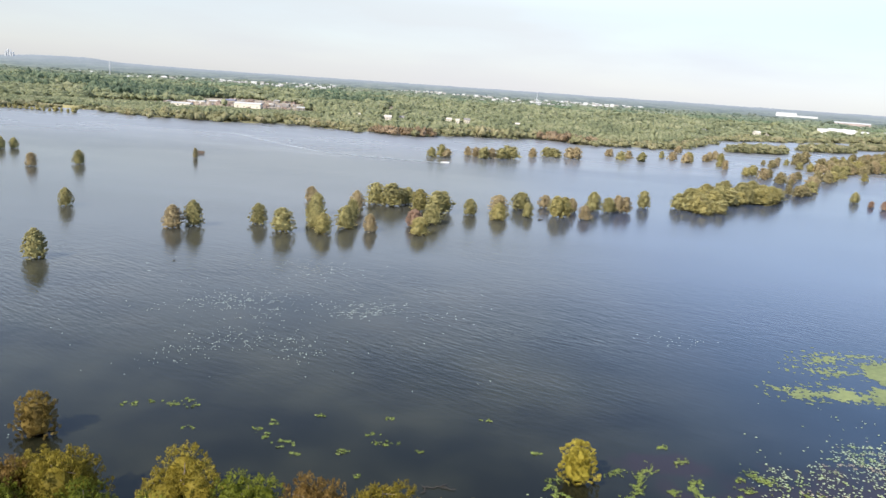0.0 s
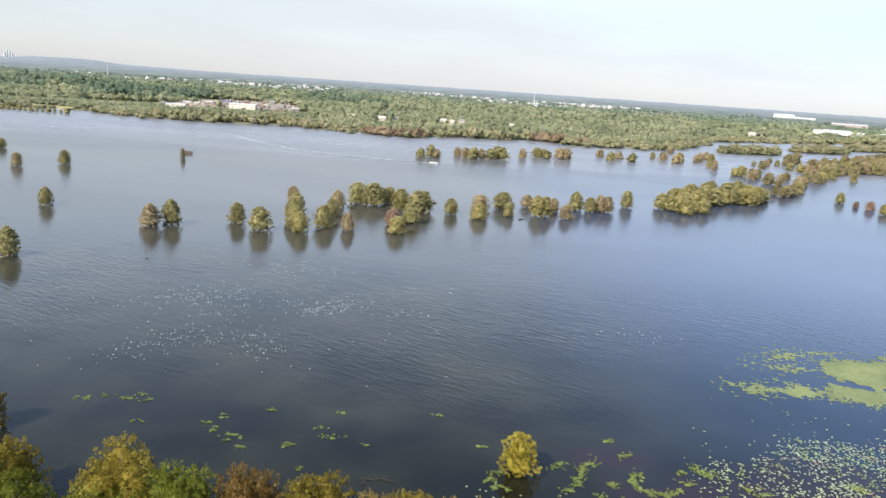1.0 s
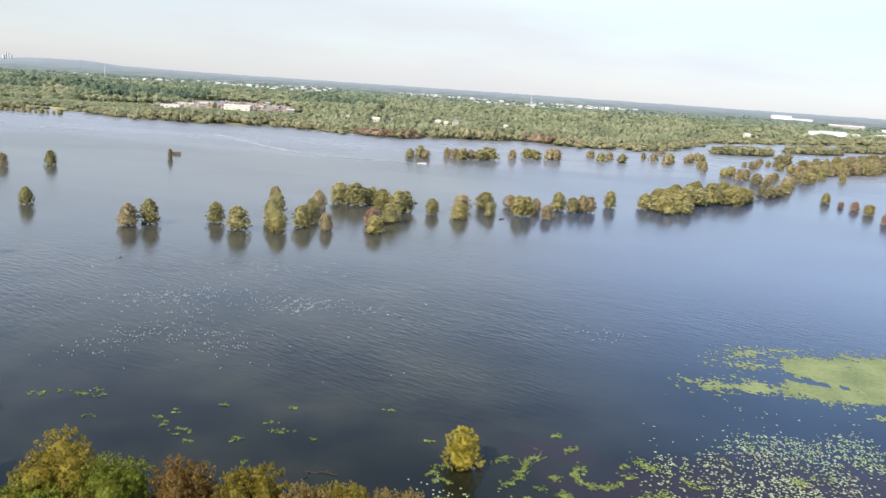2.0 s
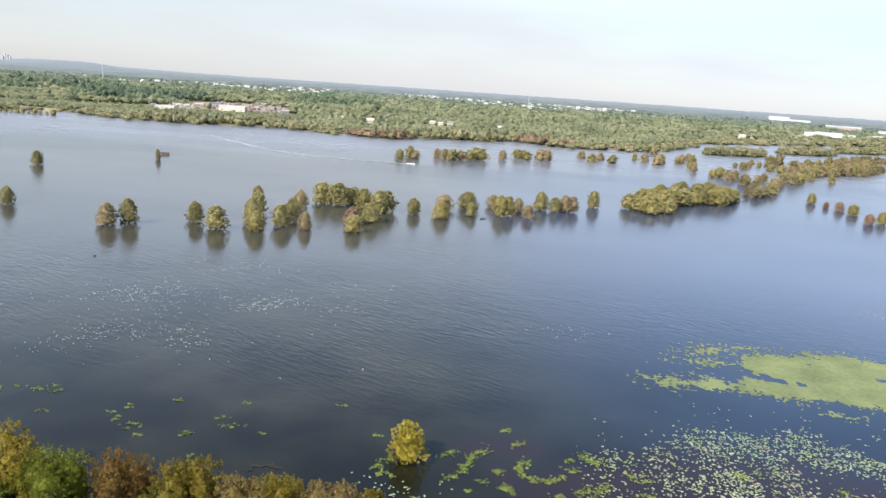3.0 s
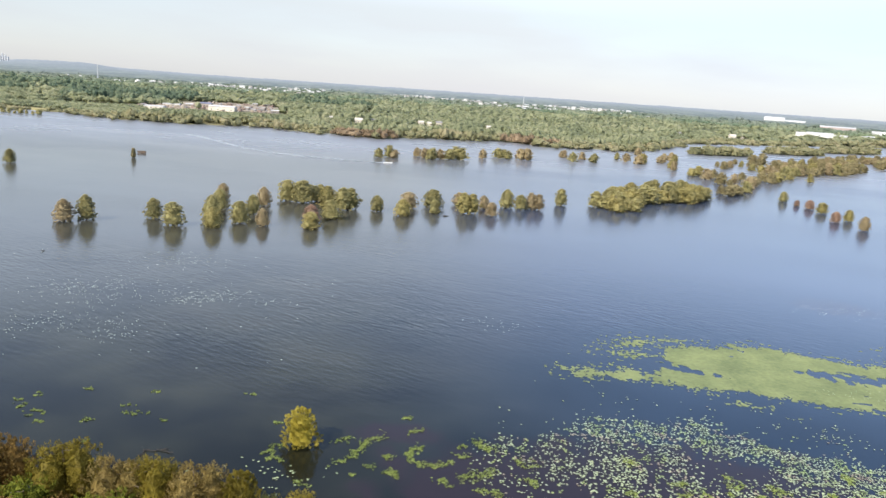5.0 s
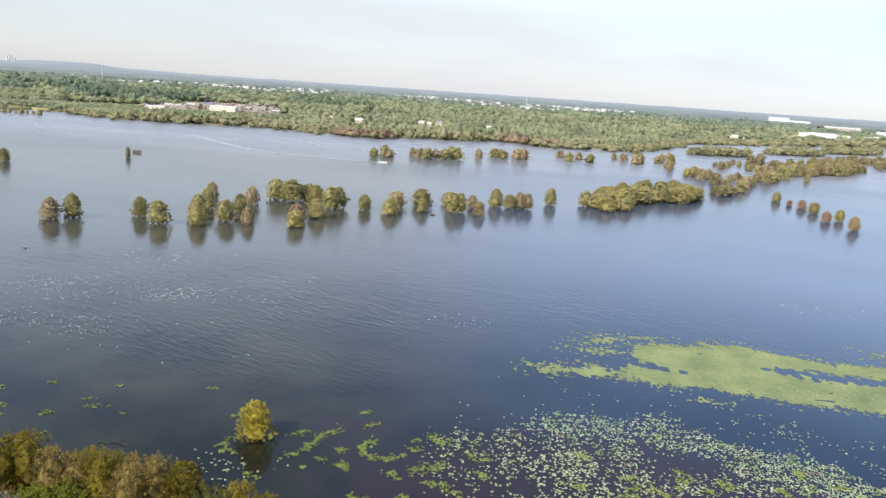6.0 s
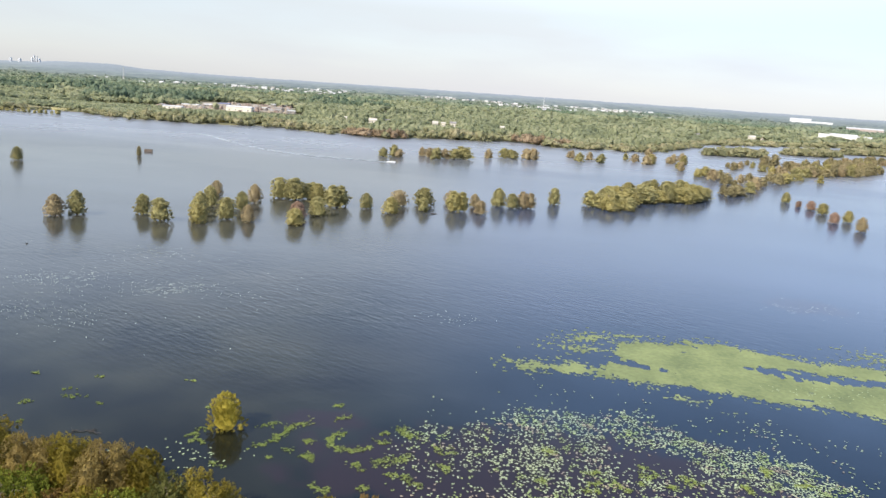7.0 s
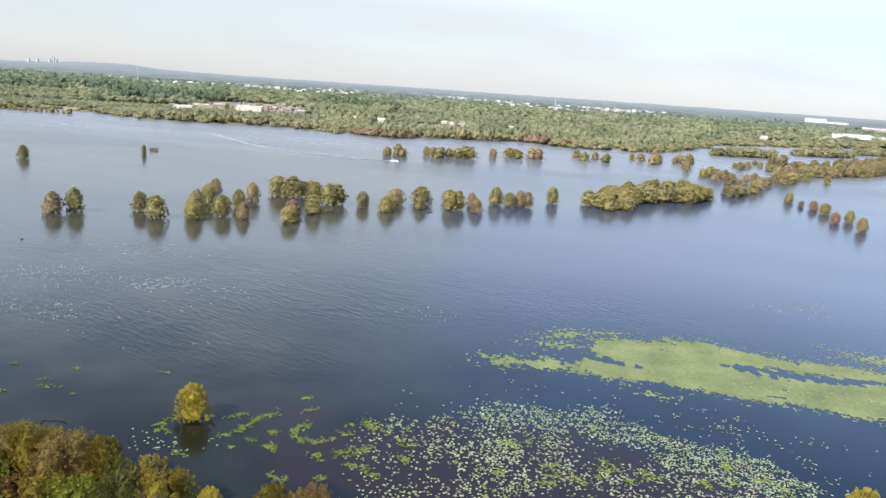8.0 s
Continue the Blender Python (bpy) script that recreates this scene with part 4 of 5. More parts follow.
rest = np.setdiff1d(np.arange(len(lx)), near)
size = rng.uniform(0.10, 0.215, len(lx))
GREEN_PAD = rough_paint("green_lotus_pad", (0.12, 0.17, 0.04), (0.26, 0.31, 0.10), 0.6, 0.45, 0.1)
BROWN_PAD = rough_paint("withered_lotus_pad", (0.17, 0.135, 0.085), (0.31, 0.26, 0.175), 0.6, 0.6, 0.1)
young = field(lx[rest], ly[rest], 35, 6) + rng.normal(0, 0.6, len(rest))
old = field(lx[rest], ly[rest], 37, 5) + rng.normal(0, 0.5, len(rest))
young, old = (young > 0.5) & (old < 1.15), old > 1.15
for name, some, paint in (("lotus_pads", rest[~young & ~old], PALE_PAD), ("green_lotus_pads", rest[young], GREEN_PAD), ("withered_lotus_pads", rest[old], BROWN_PAD)):
    tagged(child(name, mesh_from(name, *pads(lx[some], ly[some], size[some], rng, 0.06), paint), bed), kind="stuff")
_pad = [mesh_from("lotus_pad", *pads(np.zeros(1), np.zeros(1), np.array([s]), rng, 0.05), PALE_PAD) for s in (0.12, 0.15, 0.17, 0.2, 0.23)]
for k, i in enumerate(near):
    ob = child("lotus_pad", _pad[k % 5], bed)
    ob.matrix_basis = pose(lx[i], ly[i], rng.uniform(0, 0.05), 0, 0, rng.uniform(0, 360))

# thin drifts of grey floating pads on the open water
fx, fy = rng.uniform(-75, 16, 54000), rng.uniform(114, 202, 54000)
drift = np.full(54000, 0.006)
for cx, cy, hw, hd, turn, much in ((-43, 159, 10, 6.5, 0.2, 1.0), (-37, 149, 6, 4, 0.3, 0.5), (-43, 131, 6, 6, 0.9, 0.7), (-34, 132.5, 2.5, 2.5, 0.3, 1.0), (-24.5, 132, 4, 5, -0.4, 0.9), (-13.5, 156.5, 6, 3.6, 0.5, 2.4), (-20, 160, 6, 3, 0.3, 0.7), (-29, 190, 9, 8, 0.0, 0.35), (3, 156, 7, 4, 0.2, 0.25)):
    drift += much * np.exp(-((fx - cx) / hw) ** 2 - ((fy - cy - turn * (fx - cx)) / hd) ** 2)
keep = rng.random(54000) < drift * np.clip(field(fx, fy, 41, 4.5) * 0.6 + 0.6 * field(fx, fy, 42, 1.6) + 0.1, 0.0, 1.0)
fx, fy = np.concatenate([fx[keep], rng.normal(55, 4, 45), rng.normal(-58, 3, 30), rng.normal(152, 6, 110)]), np.concatenate([fy[keep], rng.normal(150, 2.5, 45), rng.normal(94, 2.5, 30), rng.normal(180, 4, 110)])
tagged(new("floating_pads", mesh_from("floating_pads", *pads(fx, fy, rng.uniform(0.07, 0.14, len(fx)), rng), FLECK)), "drifts of small grey-green pads floating on the lake", "water plants", kind="stuff")
ox, oy = rng.uniform(100, 145, 4000), rng.uniform(94, 126, 4000)
loose = np.exp(-((ox - 128) / 9) ** 2 - ((oy - 120) / 3) ** 2) + 0.8 * np.exp(-((ox - 122) / 4) ** 2 - ((oy - 99) / 2) ** 2) + np.exp(-((ox - 108) / 4) ** 2 - ((oy - 103) / 2.5) ** 2)
keep = rng.random(4000) < 0.75 * loose * np.clip(0.3 + 0.8 * field(ox, oy, 43, 2.5), 0, 1)
ox, oy = ox[keep], oy[keep]
tagged(new("floating_pads", mesh_from("floating_pads", *pads(ox, oy, rng.uniform(0.1, 0.18, len(ox)), rng), PALE_PAD)), "loose pale pads floating on open water by the duckweed", "water plants", kind="stuff")
sx, sy = rng.normal(20, 3.2, 50), rng.normal(80.5, 2.2, 50)
tagged(new("floating_pads", mesh_from("floating_pads", *pads(sx, sy, rng.uniform(0.11, 0.2, 50), rng), PALE_PAD)), "loose pale pads floating near the bank", "water plants", kind="stuff")


def rosette(seed):
    """Eight leaves spread out from a heart, one of them often raised."""
    r = np.random.default_rng(seed)
    turn = np.arange(8) * 0.785 + r.normal(0, 0.2, 8)
    reach = r.uniform(0.10, 0.28, 8)
    c = np.stack([reach * np.cos(turn), reach * np.sin(turn), r.uniform(0.03, 0.16, 8)], 1)
    v, f = sprays(r, c, np.stack([0.5 * np.cos(turn), 0.5 * np.sin(turn), np.full(8, 1.4)], 1), 0.155)
    v[:, 2] = np.maximum(v[:, 2], 0.01)
    return mesh_from("rosette", v, f, LEAF)


ROSETTES = [rosette(700 + k) for k in range(6)]


def water_clump(spots, seed):
    """A straggling patch of leaf rosettes floating side by side; spots: their places round the patch's middle."""
    r = np.random.default_rng(seed)
    x, y = spots.mean(0)
    root = new("water_plant")
    root.matrix_basis = pose(float(x), float(y), 0.0)
    root.empty_display_size = 0.2
    for px, py in spots - (x, y):
        leaf = child("rosette", ROSETTES[int(r.integers(6))], root)
        leaf.matrix_basis = pose(float(px), float(py), float(r.uniform(0, 0.05)), 0, 0, float(r.uniform(0, 360))) @ Matrix.Scale(float(r.uniform(0.45, 0.9)), 4)
    return tagged(root, "bright green tuft of floating water leaves", "water plant", "water plants")


def disc_spots(x, y, rx, ry, seed):
    """Places strewn unevenly over a small disc."""
    r = np.random.default_rng(seed)
    n = int(18 * rx * ry) + 5
    a, d = r.uniform(0, 2 * math.pi, n * 4), np.sqrt(r.random(n * 4)) * 1.2
    hx, hy = d * np.cos(a), d * np.sin(a)
    order = np.argsort(-field(hx * 3, hy * 3, seed, 4.0))[:n]
    return np.column_stack([x + hx[order] * rx, y + hy[order] * ry])


def stroke_spots(x0, y0, x1, y1, thick, seed):
    """Places strewn along a drift from one end to the other."""
    r = np.random.default_rng(seed)
    long = math.hypot(x1 - x0, y1 - y0)
    thick *= 1.45
    n = int(4.6 * (long + thick * 0.6) * thick) + 8
    u = r.uniform(-0.08, 1.08, n)
    bow = 0.18 * long * np.sin(u * math.pi) * r.uniform(-1, 1)
    off = r.normal(0, 0.36, n) * thick * (0.7 + 0.3 * np.sin(u * 9 + seed))
    return np.column_stack([x0 + (x1 - x0) * u - (y1 - y0) / long * bow + r.normal(0, 0.15, n) * thick, y0 + (y1 - y0) * u + (x1 - x0) / long * bow + off])


CLUMPS = [(-45.1, 104.2, 1.4, 0.9), (-42.6, 105.3, 0.8, 0.5), (-39.2, 105.4, 1.6, 1.0), (-37, 106.6, 0.9, 0.7), (-36, 105, 1.1, 0.9), (-34, 97.5, 0.8, 0.6), (-22.9, 96.6, 1.0, 0.8), (-24, 98.8, 0.7, 0.5),
          (-22.1, 100.9, 0.8, 0.7), (-19.4, 94.5, 1.5, 1.1), (-17.3, 91.9, 0.8, 0.5), (-15.5, 104.2, 1.0, 0.6), (-6.8, 98.8, 1.0, 0.7), (-4.1, 96.4, 1.2, 0.8), (-6.3, 96.2, 0.7, 0.6), (-10.9, 93.1, 1.0, 0.6),
          (-4.6, 104.5, 0.6, 0.5), (10.7, 105.5, 0.8, 0.6), (-8, 87.1, 0.6, 0.5), (0.3, 94.4, 0.6, 0.4)]
# longer drifts: from x, y to x, y, and how thick
DRIFTS_WEST = [(27.0, 91.0, 29.3, 92.5, 1.26), (30.1, 88.3, 31.2, 90.7, 1.47), (31.2, 90.7, 33.8, 93.4, 1.59), (29.9, 87.2, 30.7, 87.6, 0.97), (27.5, 85.2, 29.7, 86.7, 1.11), (34.5, 87.5, 35.6, 87.6, 0.98), (32.1, 84.8, 33.1, 84.4, 0.79), (35.1, 83.2, 36.7, 82.4, 1.25), (30.3, 81.9, 30.9, 82.0, 0.69), (17.2, 86.3, 18.3, 88.6, 0.8), (18.0, 88.6, 20.0, 88.9, 0.74), (18.8, 86.5, 18.5, 84.6, 0.72), (19.2, 85.7, 20.6, 84.3, 0.8), (23.2, 79.6, 25.0, 78.5, 0.9), (16.8, 96.0, 18.1, 95.8, 0.7), (36.6, 99.7, 37.8, 99.9, 0.73)]
DRIFTS_MIDDLE = [(37.8, 87.8, 38.3, 89.8, 1.41), (38.3, 89.8, 39.9, 90.7, 1.44), (38.2, 87.5, 39.8, 85.8, 1.24), (39.6, 85.5, 41.8, 85.5, 1.3), (41.7, 85.8, 44.1, 86.9, 1.3), (45.2, 82.6, 47.3, 83.6, 1.58), (47.3, 83.6, 50.2, 85.1, 1.68), (41.7, 81.9, 43.8, 80.6, 1.1), (47.1, 79.7, 48.9, 79.7, 1.0), (49.9, 79.5, 52.0, 77.5, 1.61), (47.8, 93.6, 49.4, 91.1, 1.84), (49.4, 91.1, 50.8, 91.6, 1.2), (44.7, 88.8, 46.6, 88.7, 1.26), (45.4, 91.7, 46.6, 91.9, 0.95), (35.0, 82.8, 36.5, 83.0, 1.19), (37.8, 95.0, 39.8, 96.0, 1.06), (36.7, 99.9, 37.7, 100.1, 0.74), (34.5, 87.6, 35.4, 87.7, 0.83)]
DRIFTS_EDGE = [(54.0, 87.7, 56.5, 87.5, 1.49), (54.5, 83.3, 55.8, 82.0, 1.35), (37.8, 75.5, 40.3, 74.9, 1.47), (43.7, 75.5, 45.3, 76.2, 1.03)]
DRIFTS_BED = [(74.8, 84.5, 77.1, 84.8, 0.85), (83.5, 87.1, 84.6, 86.7, 1.17), (83.3, 84.4, 85.7, 85.0, 1.23), (82.6, 82.8, 83.1, 82.3, 0.93), (79.2, 81.8, 80.7, 80.4, 1.39), (75.4, 81.4, 77.3, 81.6, 1.19), (74.2, 79.8, 76.6, 79.7, 1.09), (86.8, 82.2, 87.6, 82.0, 1.11), (89.5, 84.9, 91.2, 83.3, 1.71), (102.8, 89.6, 102.7, 88.1, 1.79), (105.9, 85.2, 108.1, 85.4, 1.43), (70.3, 90.6, 71.5, 89.4, 1.7), (68.1, 81.3, 69.5, 80.9, 0.92), (97.7, 83.6, 98.4, 82.5, 1.6)]
for i, row in enumerate(CLUMPS):
    water_clump(disc_spots(*row, 300 + i), 300 + i)
for i, row in enumerate(DRIFTS_WEST + DRIFTS_MIDDLE + DRIFTS_EDGE + DRIFTS_BED):
    water_clump(stroke_spots(*row, 400 + i), 400 + i)

# duckweed mat: a ragged sheet with open leads in it
cell = 0.42
mx, my = np.meshgrid(np.arange(60, 190, cell), np.arange(84, 158, cell))
upper = np.interp(mx, [60, 68.5, 77, 80.6, 83, 85.5, 87, 89, 91.5, 94.7, 102, 108, 114.4, 118, 121, 124, 127.3, 130.4, 134.5, 139, 144.4, 151, 160, 190], [126, 126, 127.2, 127, 125.8, 126.4, 130, 136, 140.6, 142.6, 143.6, 145.6, 146.6, 144.8, 142.8, 141.4, 139.6, 138.2, 137.6, 137.6, 136.7, 134.5, 131, 122])
lower = np.interp(mx, [60, 68, 71.6, 75.3, 77.7, 84.6, 88, 90.7, 98.6, 101.5, 103.7, 107.8, 110, 113, 117, 121, 124, 137, 190], [122.5, 122.5, 121.4, 122.9, 120.8, 121.3, 119.8, 118.2, 119.2, 118.5, 116.8, 117.6, 115.6, 113.8, 113.9, 113.5, 113.2, 109.1, 94])
rim = np.minimum(np.minimum(upper - my, (my - lower) * 1.3), (mx - 67.8) * 0.6)
ruffle = 0.62 + 0.75 * smooth(96, 86, mx)
inside = rim * 0.42 + ruffle * (0.45 * field(mx, my, 51, 9) + 0.45 * field(mx, my, 52, 3.0) + 0.45 * field(mx, my, 53, 1.3))
inside = np.minimum(inside, (rim + 1.0) * 0.9)
# leads of open water, and outlying pieces
for hx, hy, hw, hd, deep, turn in ((94.5, 127.6, 4.6, 2.0, 9.0, -0.35), (116, 131.3, 3.4, 0.8, 8.0, -0.35), (122.5, 129.6, 4.8, 3.3, 12.0, -0.15), (132, 128.0, 10, 2.8, 12.0, -0.1), (144, 127.9, 8, 1.2, 9.0, 0.0), (89.6, 130.2, 3.6, 2.4, 9.0, -0.4), (108.3, 142.6, 2.6, 0.6, 5.0, -0.8), (117.4, 145.6, 2.6, 0.6, 5.0, -0.4), (125, 120.7, 2.6, 0.5, 5.0, 0.0), (121.5, 116.7, 1.8, 0.4, 4.0, -0.1), (107, 133.6, 2.0, 0.35, 3.2, -0.1), (105.5, 138.0, 1.6, 0.5, 3.0, -0.2)):
    dx, dy = mx - hx, my - hy - turn * (mx - hx)
    inside -= deep * np.clip(0.75 + 0.45 * field(mx, my, 61, 5), 0.1, 1.6) * np.exp(-(dx / hw) ** 2 - (dy / hd) ** 2)
for hx, hy, hw, hd, turn in ((153, 141.5, 8, 4.0, -0.2), (98.4, 112.8, 2.6, 1.3, -0.2), (85.5, 143.2, 5.4, 3.2, 0.35), (82.6, 136, 5.4, 2.2, 0.0), (94.6, 146.4, 5.0, 1.2, 0.15), (104.6, 108.6, 1.2, 0.5, 0.0), (129, 141.6, 2.6, 0.6, -0.2)):
    dx, dy = mx - hx, my - hy - turn * (mx - hx)
    inside = np.maximum(inside, 1.1 - 1.7 * np.sqrt((dx / hw) ** 2 + (dy / hd) ** 2) + 0.8 * field(mx, my, 57, 2.4) + 0.3 * field(mx, my, 58, 1.0))
full = (inside > 0.2 + 0.3 * field(mx, my, 59, 0.9)) | ((inside > -2.0) & (field(mx, my, 54, 2.2) + 0.6 * field(mx, my, 55, 0.8) > 1.12))
jx, jy = rng.uniform(-0.17, 0.17, (2,) + mx.shape)
mz = 0.012 + 0.03 * rng.random(mx.shape)
mi = np.arange(mx.size).reshape(mx.shape)
mq = np.stack([mi[:-1, :-1], mi[:-1, 1:], mi[1:, 1:], mi[1:, :-1]], -1)[full[:-1, :-1]]
used, inv = np.unique(mq.ravel(), return_inverse=True)
mv = np.stack([mx + jx, my + jy, mz], -1).reshape(-1, 3)[used]
tagged(new("duckweed_mat", mesh_from("duckweed_mat", mv, inv.reshape(-1, 4), WEED)), "ragged yellow-green duckweed mat floating on the lake", "water plants", kind="stuff")


# ---- houses, sheds and masts on the far side ----
ROOF_PALE = rough_paint("pale_sheet_roof", (0.34, 0.335, 0.325), (0.54, 0.53, 0.515), 0.15, 0.5, 0.1)
ROOF_TAN = rough_paint("pale_tan_roof", (0.36, 0.325, 0.28), (0.54, 0.50, 0.445), 0.15, 0.6, 0.1)
ROOF_DARK = rough_paint("grey_shingle_roof", (0.16, 0.15, 0.15), (0.30, 0.28, 0.27), 0.3, 0.8, 0.2)
ROOF_BLUE = rough_paint("blue_sheet_roof", (0.11, 0.115, 0.18), (0.18, 0.18, 0.25), 0.2, 0.5, 0.1)
PALE_WALL = rough_paint("pale_rendered_wall", (0.25, 0.238, 0.215), (0.42, 0.405, 0.38), 0.25, 0.85, 0.1)
WHITE_WALL = rough_paint("white_painted_wall", (0.46, 0.45, 0.43), (0.66, 0.65, 0.63), 0.2, 0.8, 0.1)
BEIGE_WALL = rough_paint("beige_sheet_wall", (0.50, 0.45, 0.37), (0.66, 0.60, 0.51), 0.25, 0.8, 0.1)
TAN_WALL = rough_paint("weathered_tan_wall", (0.19, 0.165, 0.14), (0.33, 0.295, 0.255), 0.25, 0.85, 0.1)
PINK_WALL = rough_paint("pinkish_brick_wall", (0.29, 0.235, 0.215), (0.38, 0.32, 0.295), 0.25, 0.85, 0.1)
GLASS = rough_paint("dark_window_glass", (0.03, 0.04, 0.05), (0.06, 0.07, 0.08), 0.4, 0.12, 0.0)
DIRT = rough_paint("yard_dirt", (0.17, 0.138, 0.10), (0.33, 0.28, 0.215), 0.05, 0.95, 0.3, 7)
DRY_GRASS = rough_paint("dry_grass", (0.16, 0.15, 0.045), (0.34, 0.28, 0.12), 0.03, 0.95, 0.3, 8)
SCRAP = rough_paint("rusty_scrap", (0.12, 0.09, 0.075), (0.26, 0.19, 0.15), 0.3, 0.9, 0.5)
METAL = rough_paint("galvanised_metal", (0.5, 0.5, 0.5), (0.65, 0.65, 0.66), 2.0, 0.4, 0.05, 3, 0.6)
PLANK = rough_paint("weathered_planks", (0.07, 0.05, 0.036), (0.15, 0.11, 0.085), 1.2, 0.9, 0.4)
WHITE_HULL = rough_paint("white_gelcoat", (0.74, 0.75, 0.76), (0.82, 0.82, 0.82), 0.8, 0.25, 0.02)
FOAM = rough_paint("wake_foam", (0.30, 0.33, 0.36), (0.45, 0.48, 0.51), 0.6, 0.6, 0.2)


def box_mesh(name, w, d, h, mat, bevel=0.0):
    bm = bmesh.new()
    bmesh.ops.create_cube(bm, size=1.0)
    bmesh.ops.scale(bm, vec=(w, d, h), verts=bm.verts)
    bmesh.ops.translate(bm, vec=(0, 0, h / 2), verts=bm.verts)
    if bevel:
        bmesh.ops.bevel(bm, geom=bm.edges[:], offset=bevel, segments=1, affect="EDGES")
    me = bpy.data.meshes.new(name)
    bm.to_mesh(me)
    bm.free()
    me.materials.append(mat)
    return me


def gable_mesh(name, w, d, rise, over, mat):
    """A pitched roof with a ridge along its width, and eaves of some thickness."""
    w, d, t = w / 2 + over, d / 2 + over, 0.25
    v = [(-w, -d, 0), (w, -d, 0), (w, d, 0), (-w, d, 0), (-w, -d, t), (w, -d, t), (w, d, t), (-w, d, t), (-w, 0, rise + t), (w, 0, rise + t)]
    f4 = np.array([[3, 2, 1, 0], [0, 1, 5, 4], [2, 3, 7, 6], [4, 5, 9, 8], [6, 7, 8, 9]])
    me = bpy.data.meshes.new(name)
    me.from_pydata(v, [], [list(q) for q in f4] + [[1, 2, 6, 9, 5], [3, 0, 4, 8, 7]])
    me.materials.append(mat)
    return me


def building(name, x, y, w, d, h, wall, roof, label, category, group, turn=0.0, bays=4):
    z = float(land_height(np.array(x), np.array(y))) - 0.3
    root = new(name)
    root.matrix_basis = pose(x, y, z, 0, 0, turn)
    rise = min(0.3 * d, 0.35 * h) if category == "house" else min(0.12 * d, 0.25 * h)
    child("wall", box_mesh("wall", w, d, h - rise + 0.3, wall), root)
    top = child("roof", gable_mesh("roof", w, d, rise, 0.4, roof), root)
    top.matrix_basis = pose(0, 0, h - rise + 0.3)
    pane = box_mesh("window", min(1.6, w / (bays * 2.2)), 0.12, min(1.4, 0.3 * h), GLASS)
    for k in range(bays):
        ob = child("window", pane, root)
        ob.matrix_basis = pose(-w / 2 + w * (k + 0.5) / bays, -d / 2 - 0.03, min(1.6, 0.4 * (h - rise)))
    return tagged(root, label, category, group)


YARD = [(-333, 949, 25, 4.6, 0), (-343, 1038, 24, 4.4, 4), (-327, 1073, 15, 4.4, 2), (-262, 1009, 36, 7.4, 0), (-248, 1215, 8, 4.9, 0), (-193, 1029, 11, 5.4, 6), (-266, 1206, 8, 4.9, 3), (-244, 1072, 7, 5.0, -4), (-310, 1090, 16, 6.5, 1), (-228, 1098, 10, 5, -12), (-222, 1060, 9, 4, 20), (-285, 1050, 8, 4, 12)]
for i, (x, y, w, h, turn) in enumerate(YARD):
    roof = ROOF_BLUE if i == 8 else (ROOF_DARK if i in (9, 10, 11) else ROOF_PALE)
    words = {ROOF_BLUE.name: "low shed with a dark blue sheet roof", ROOF_DARK.name: "low shed with a grey roof", ROOF_PALE.name: "low shed with a pale sheet roof"}[roof.name]
    building("shed", x, y + 6, w, min(w, 18) * 0.75, h, BEIGE_WALL if i in (0, 1, 3) else TAN_WALL, roof, words + " on the dirt yard", "shed", "yard sheds", turn)
for i, (x, y, w, h, turn) in enumerate(HOMES):
    building("house", x, y, w * 0.9, w * 0.75, h - 1.0, BEIGE_WALL, ROOF_TAN if i % 3 != 2 else ROOF_DARK, "cream house among the trees by the far shore", "house", "shore houses", turn, 3)
TOWN = [(-983, 2117, 18, 6.5), (-781, 1960, 15, 6), (-757, 2055, 25, 6.4), (-681, 2202, 29, 6.8), (-637, 2158, 22, 8), (-631, 2221, 21, 8.6), (-570, 2125, 30, 6.6), (-523, 2127, 33, 11), (-453, 2430, 56, 6), (-380, 2480, 68, 8), (-92, 2480, 70, 9), (-6, 2470, 70, 16), (131, 2451, 101, 8), (197, 2079, 89, 11.4), (371, 2368, 55, 9), (441, 2394, 75, 11), (481, 2318, 40, 14), (538, 2323, 80, 16), (650, 2420, 55, 8)]
_rng = np.random.default_rng(44)
for x, y, w, h in TOWN:
    # a row of separate roofs for each long front
    count = max(1, round(w / 15))
    for k in range(count):
        wide = w / count * float(_rng.uniform(0.5, 0.95))
        building("warehouse", x - w / 2 + w * (k + 0.5) / count, y + float(_rng.uniform(-25, 25)), wide, min(30, wide * 0.8), h * float(_rng.uniform(0.3, 0.75)) + 6.0, (WHITE_WALL, PALE_WALL, PALE_WALL)[k % 3], (ROOF_PALE, ROOF_PALE, ROOF_DARK)[(k + len(TOWN)) % 3], "white low commercial building far beyond the woods", "building", "far town", float(_rng.uniform(-12, 12)), 5)
STORES = [(1195, 2474, 64, 18), (1241, 2423, 66, 12), (740, 1374, 22, 11), (774, 1374, 46, 12), (826, 1402, 31, 9), (698, 1338, 19, 6.5), (904, 1451, 16, 8), (935, 1476, 14, 8), (1144, 1788, 34, 10)]
for x, y, w, h in STORES:
    building("store", x, y, w, min(45, w * 0.5), h * 1.15, WHITE_WALL, ROOF_PALE, "large flat white commercial building near the woods", "building", "far stores", -28, 8)
building("store", 1173, 2034, 90, 45, 12, PINK_WALL, ROOF_PALE, "large pinkish commercial building with a pale roof", "building", "far stores", -28, 8)
_rng = np.random.default_rng(15)
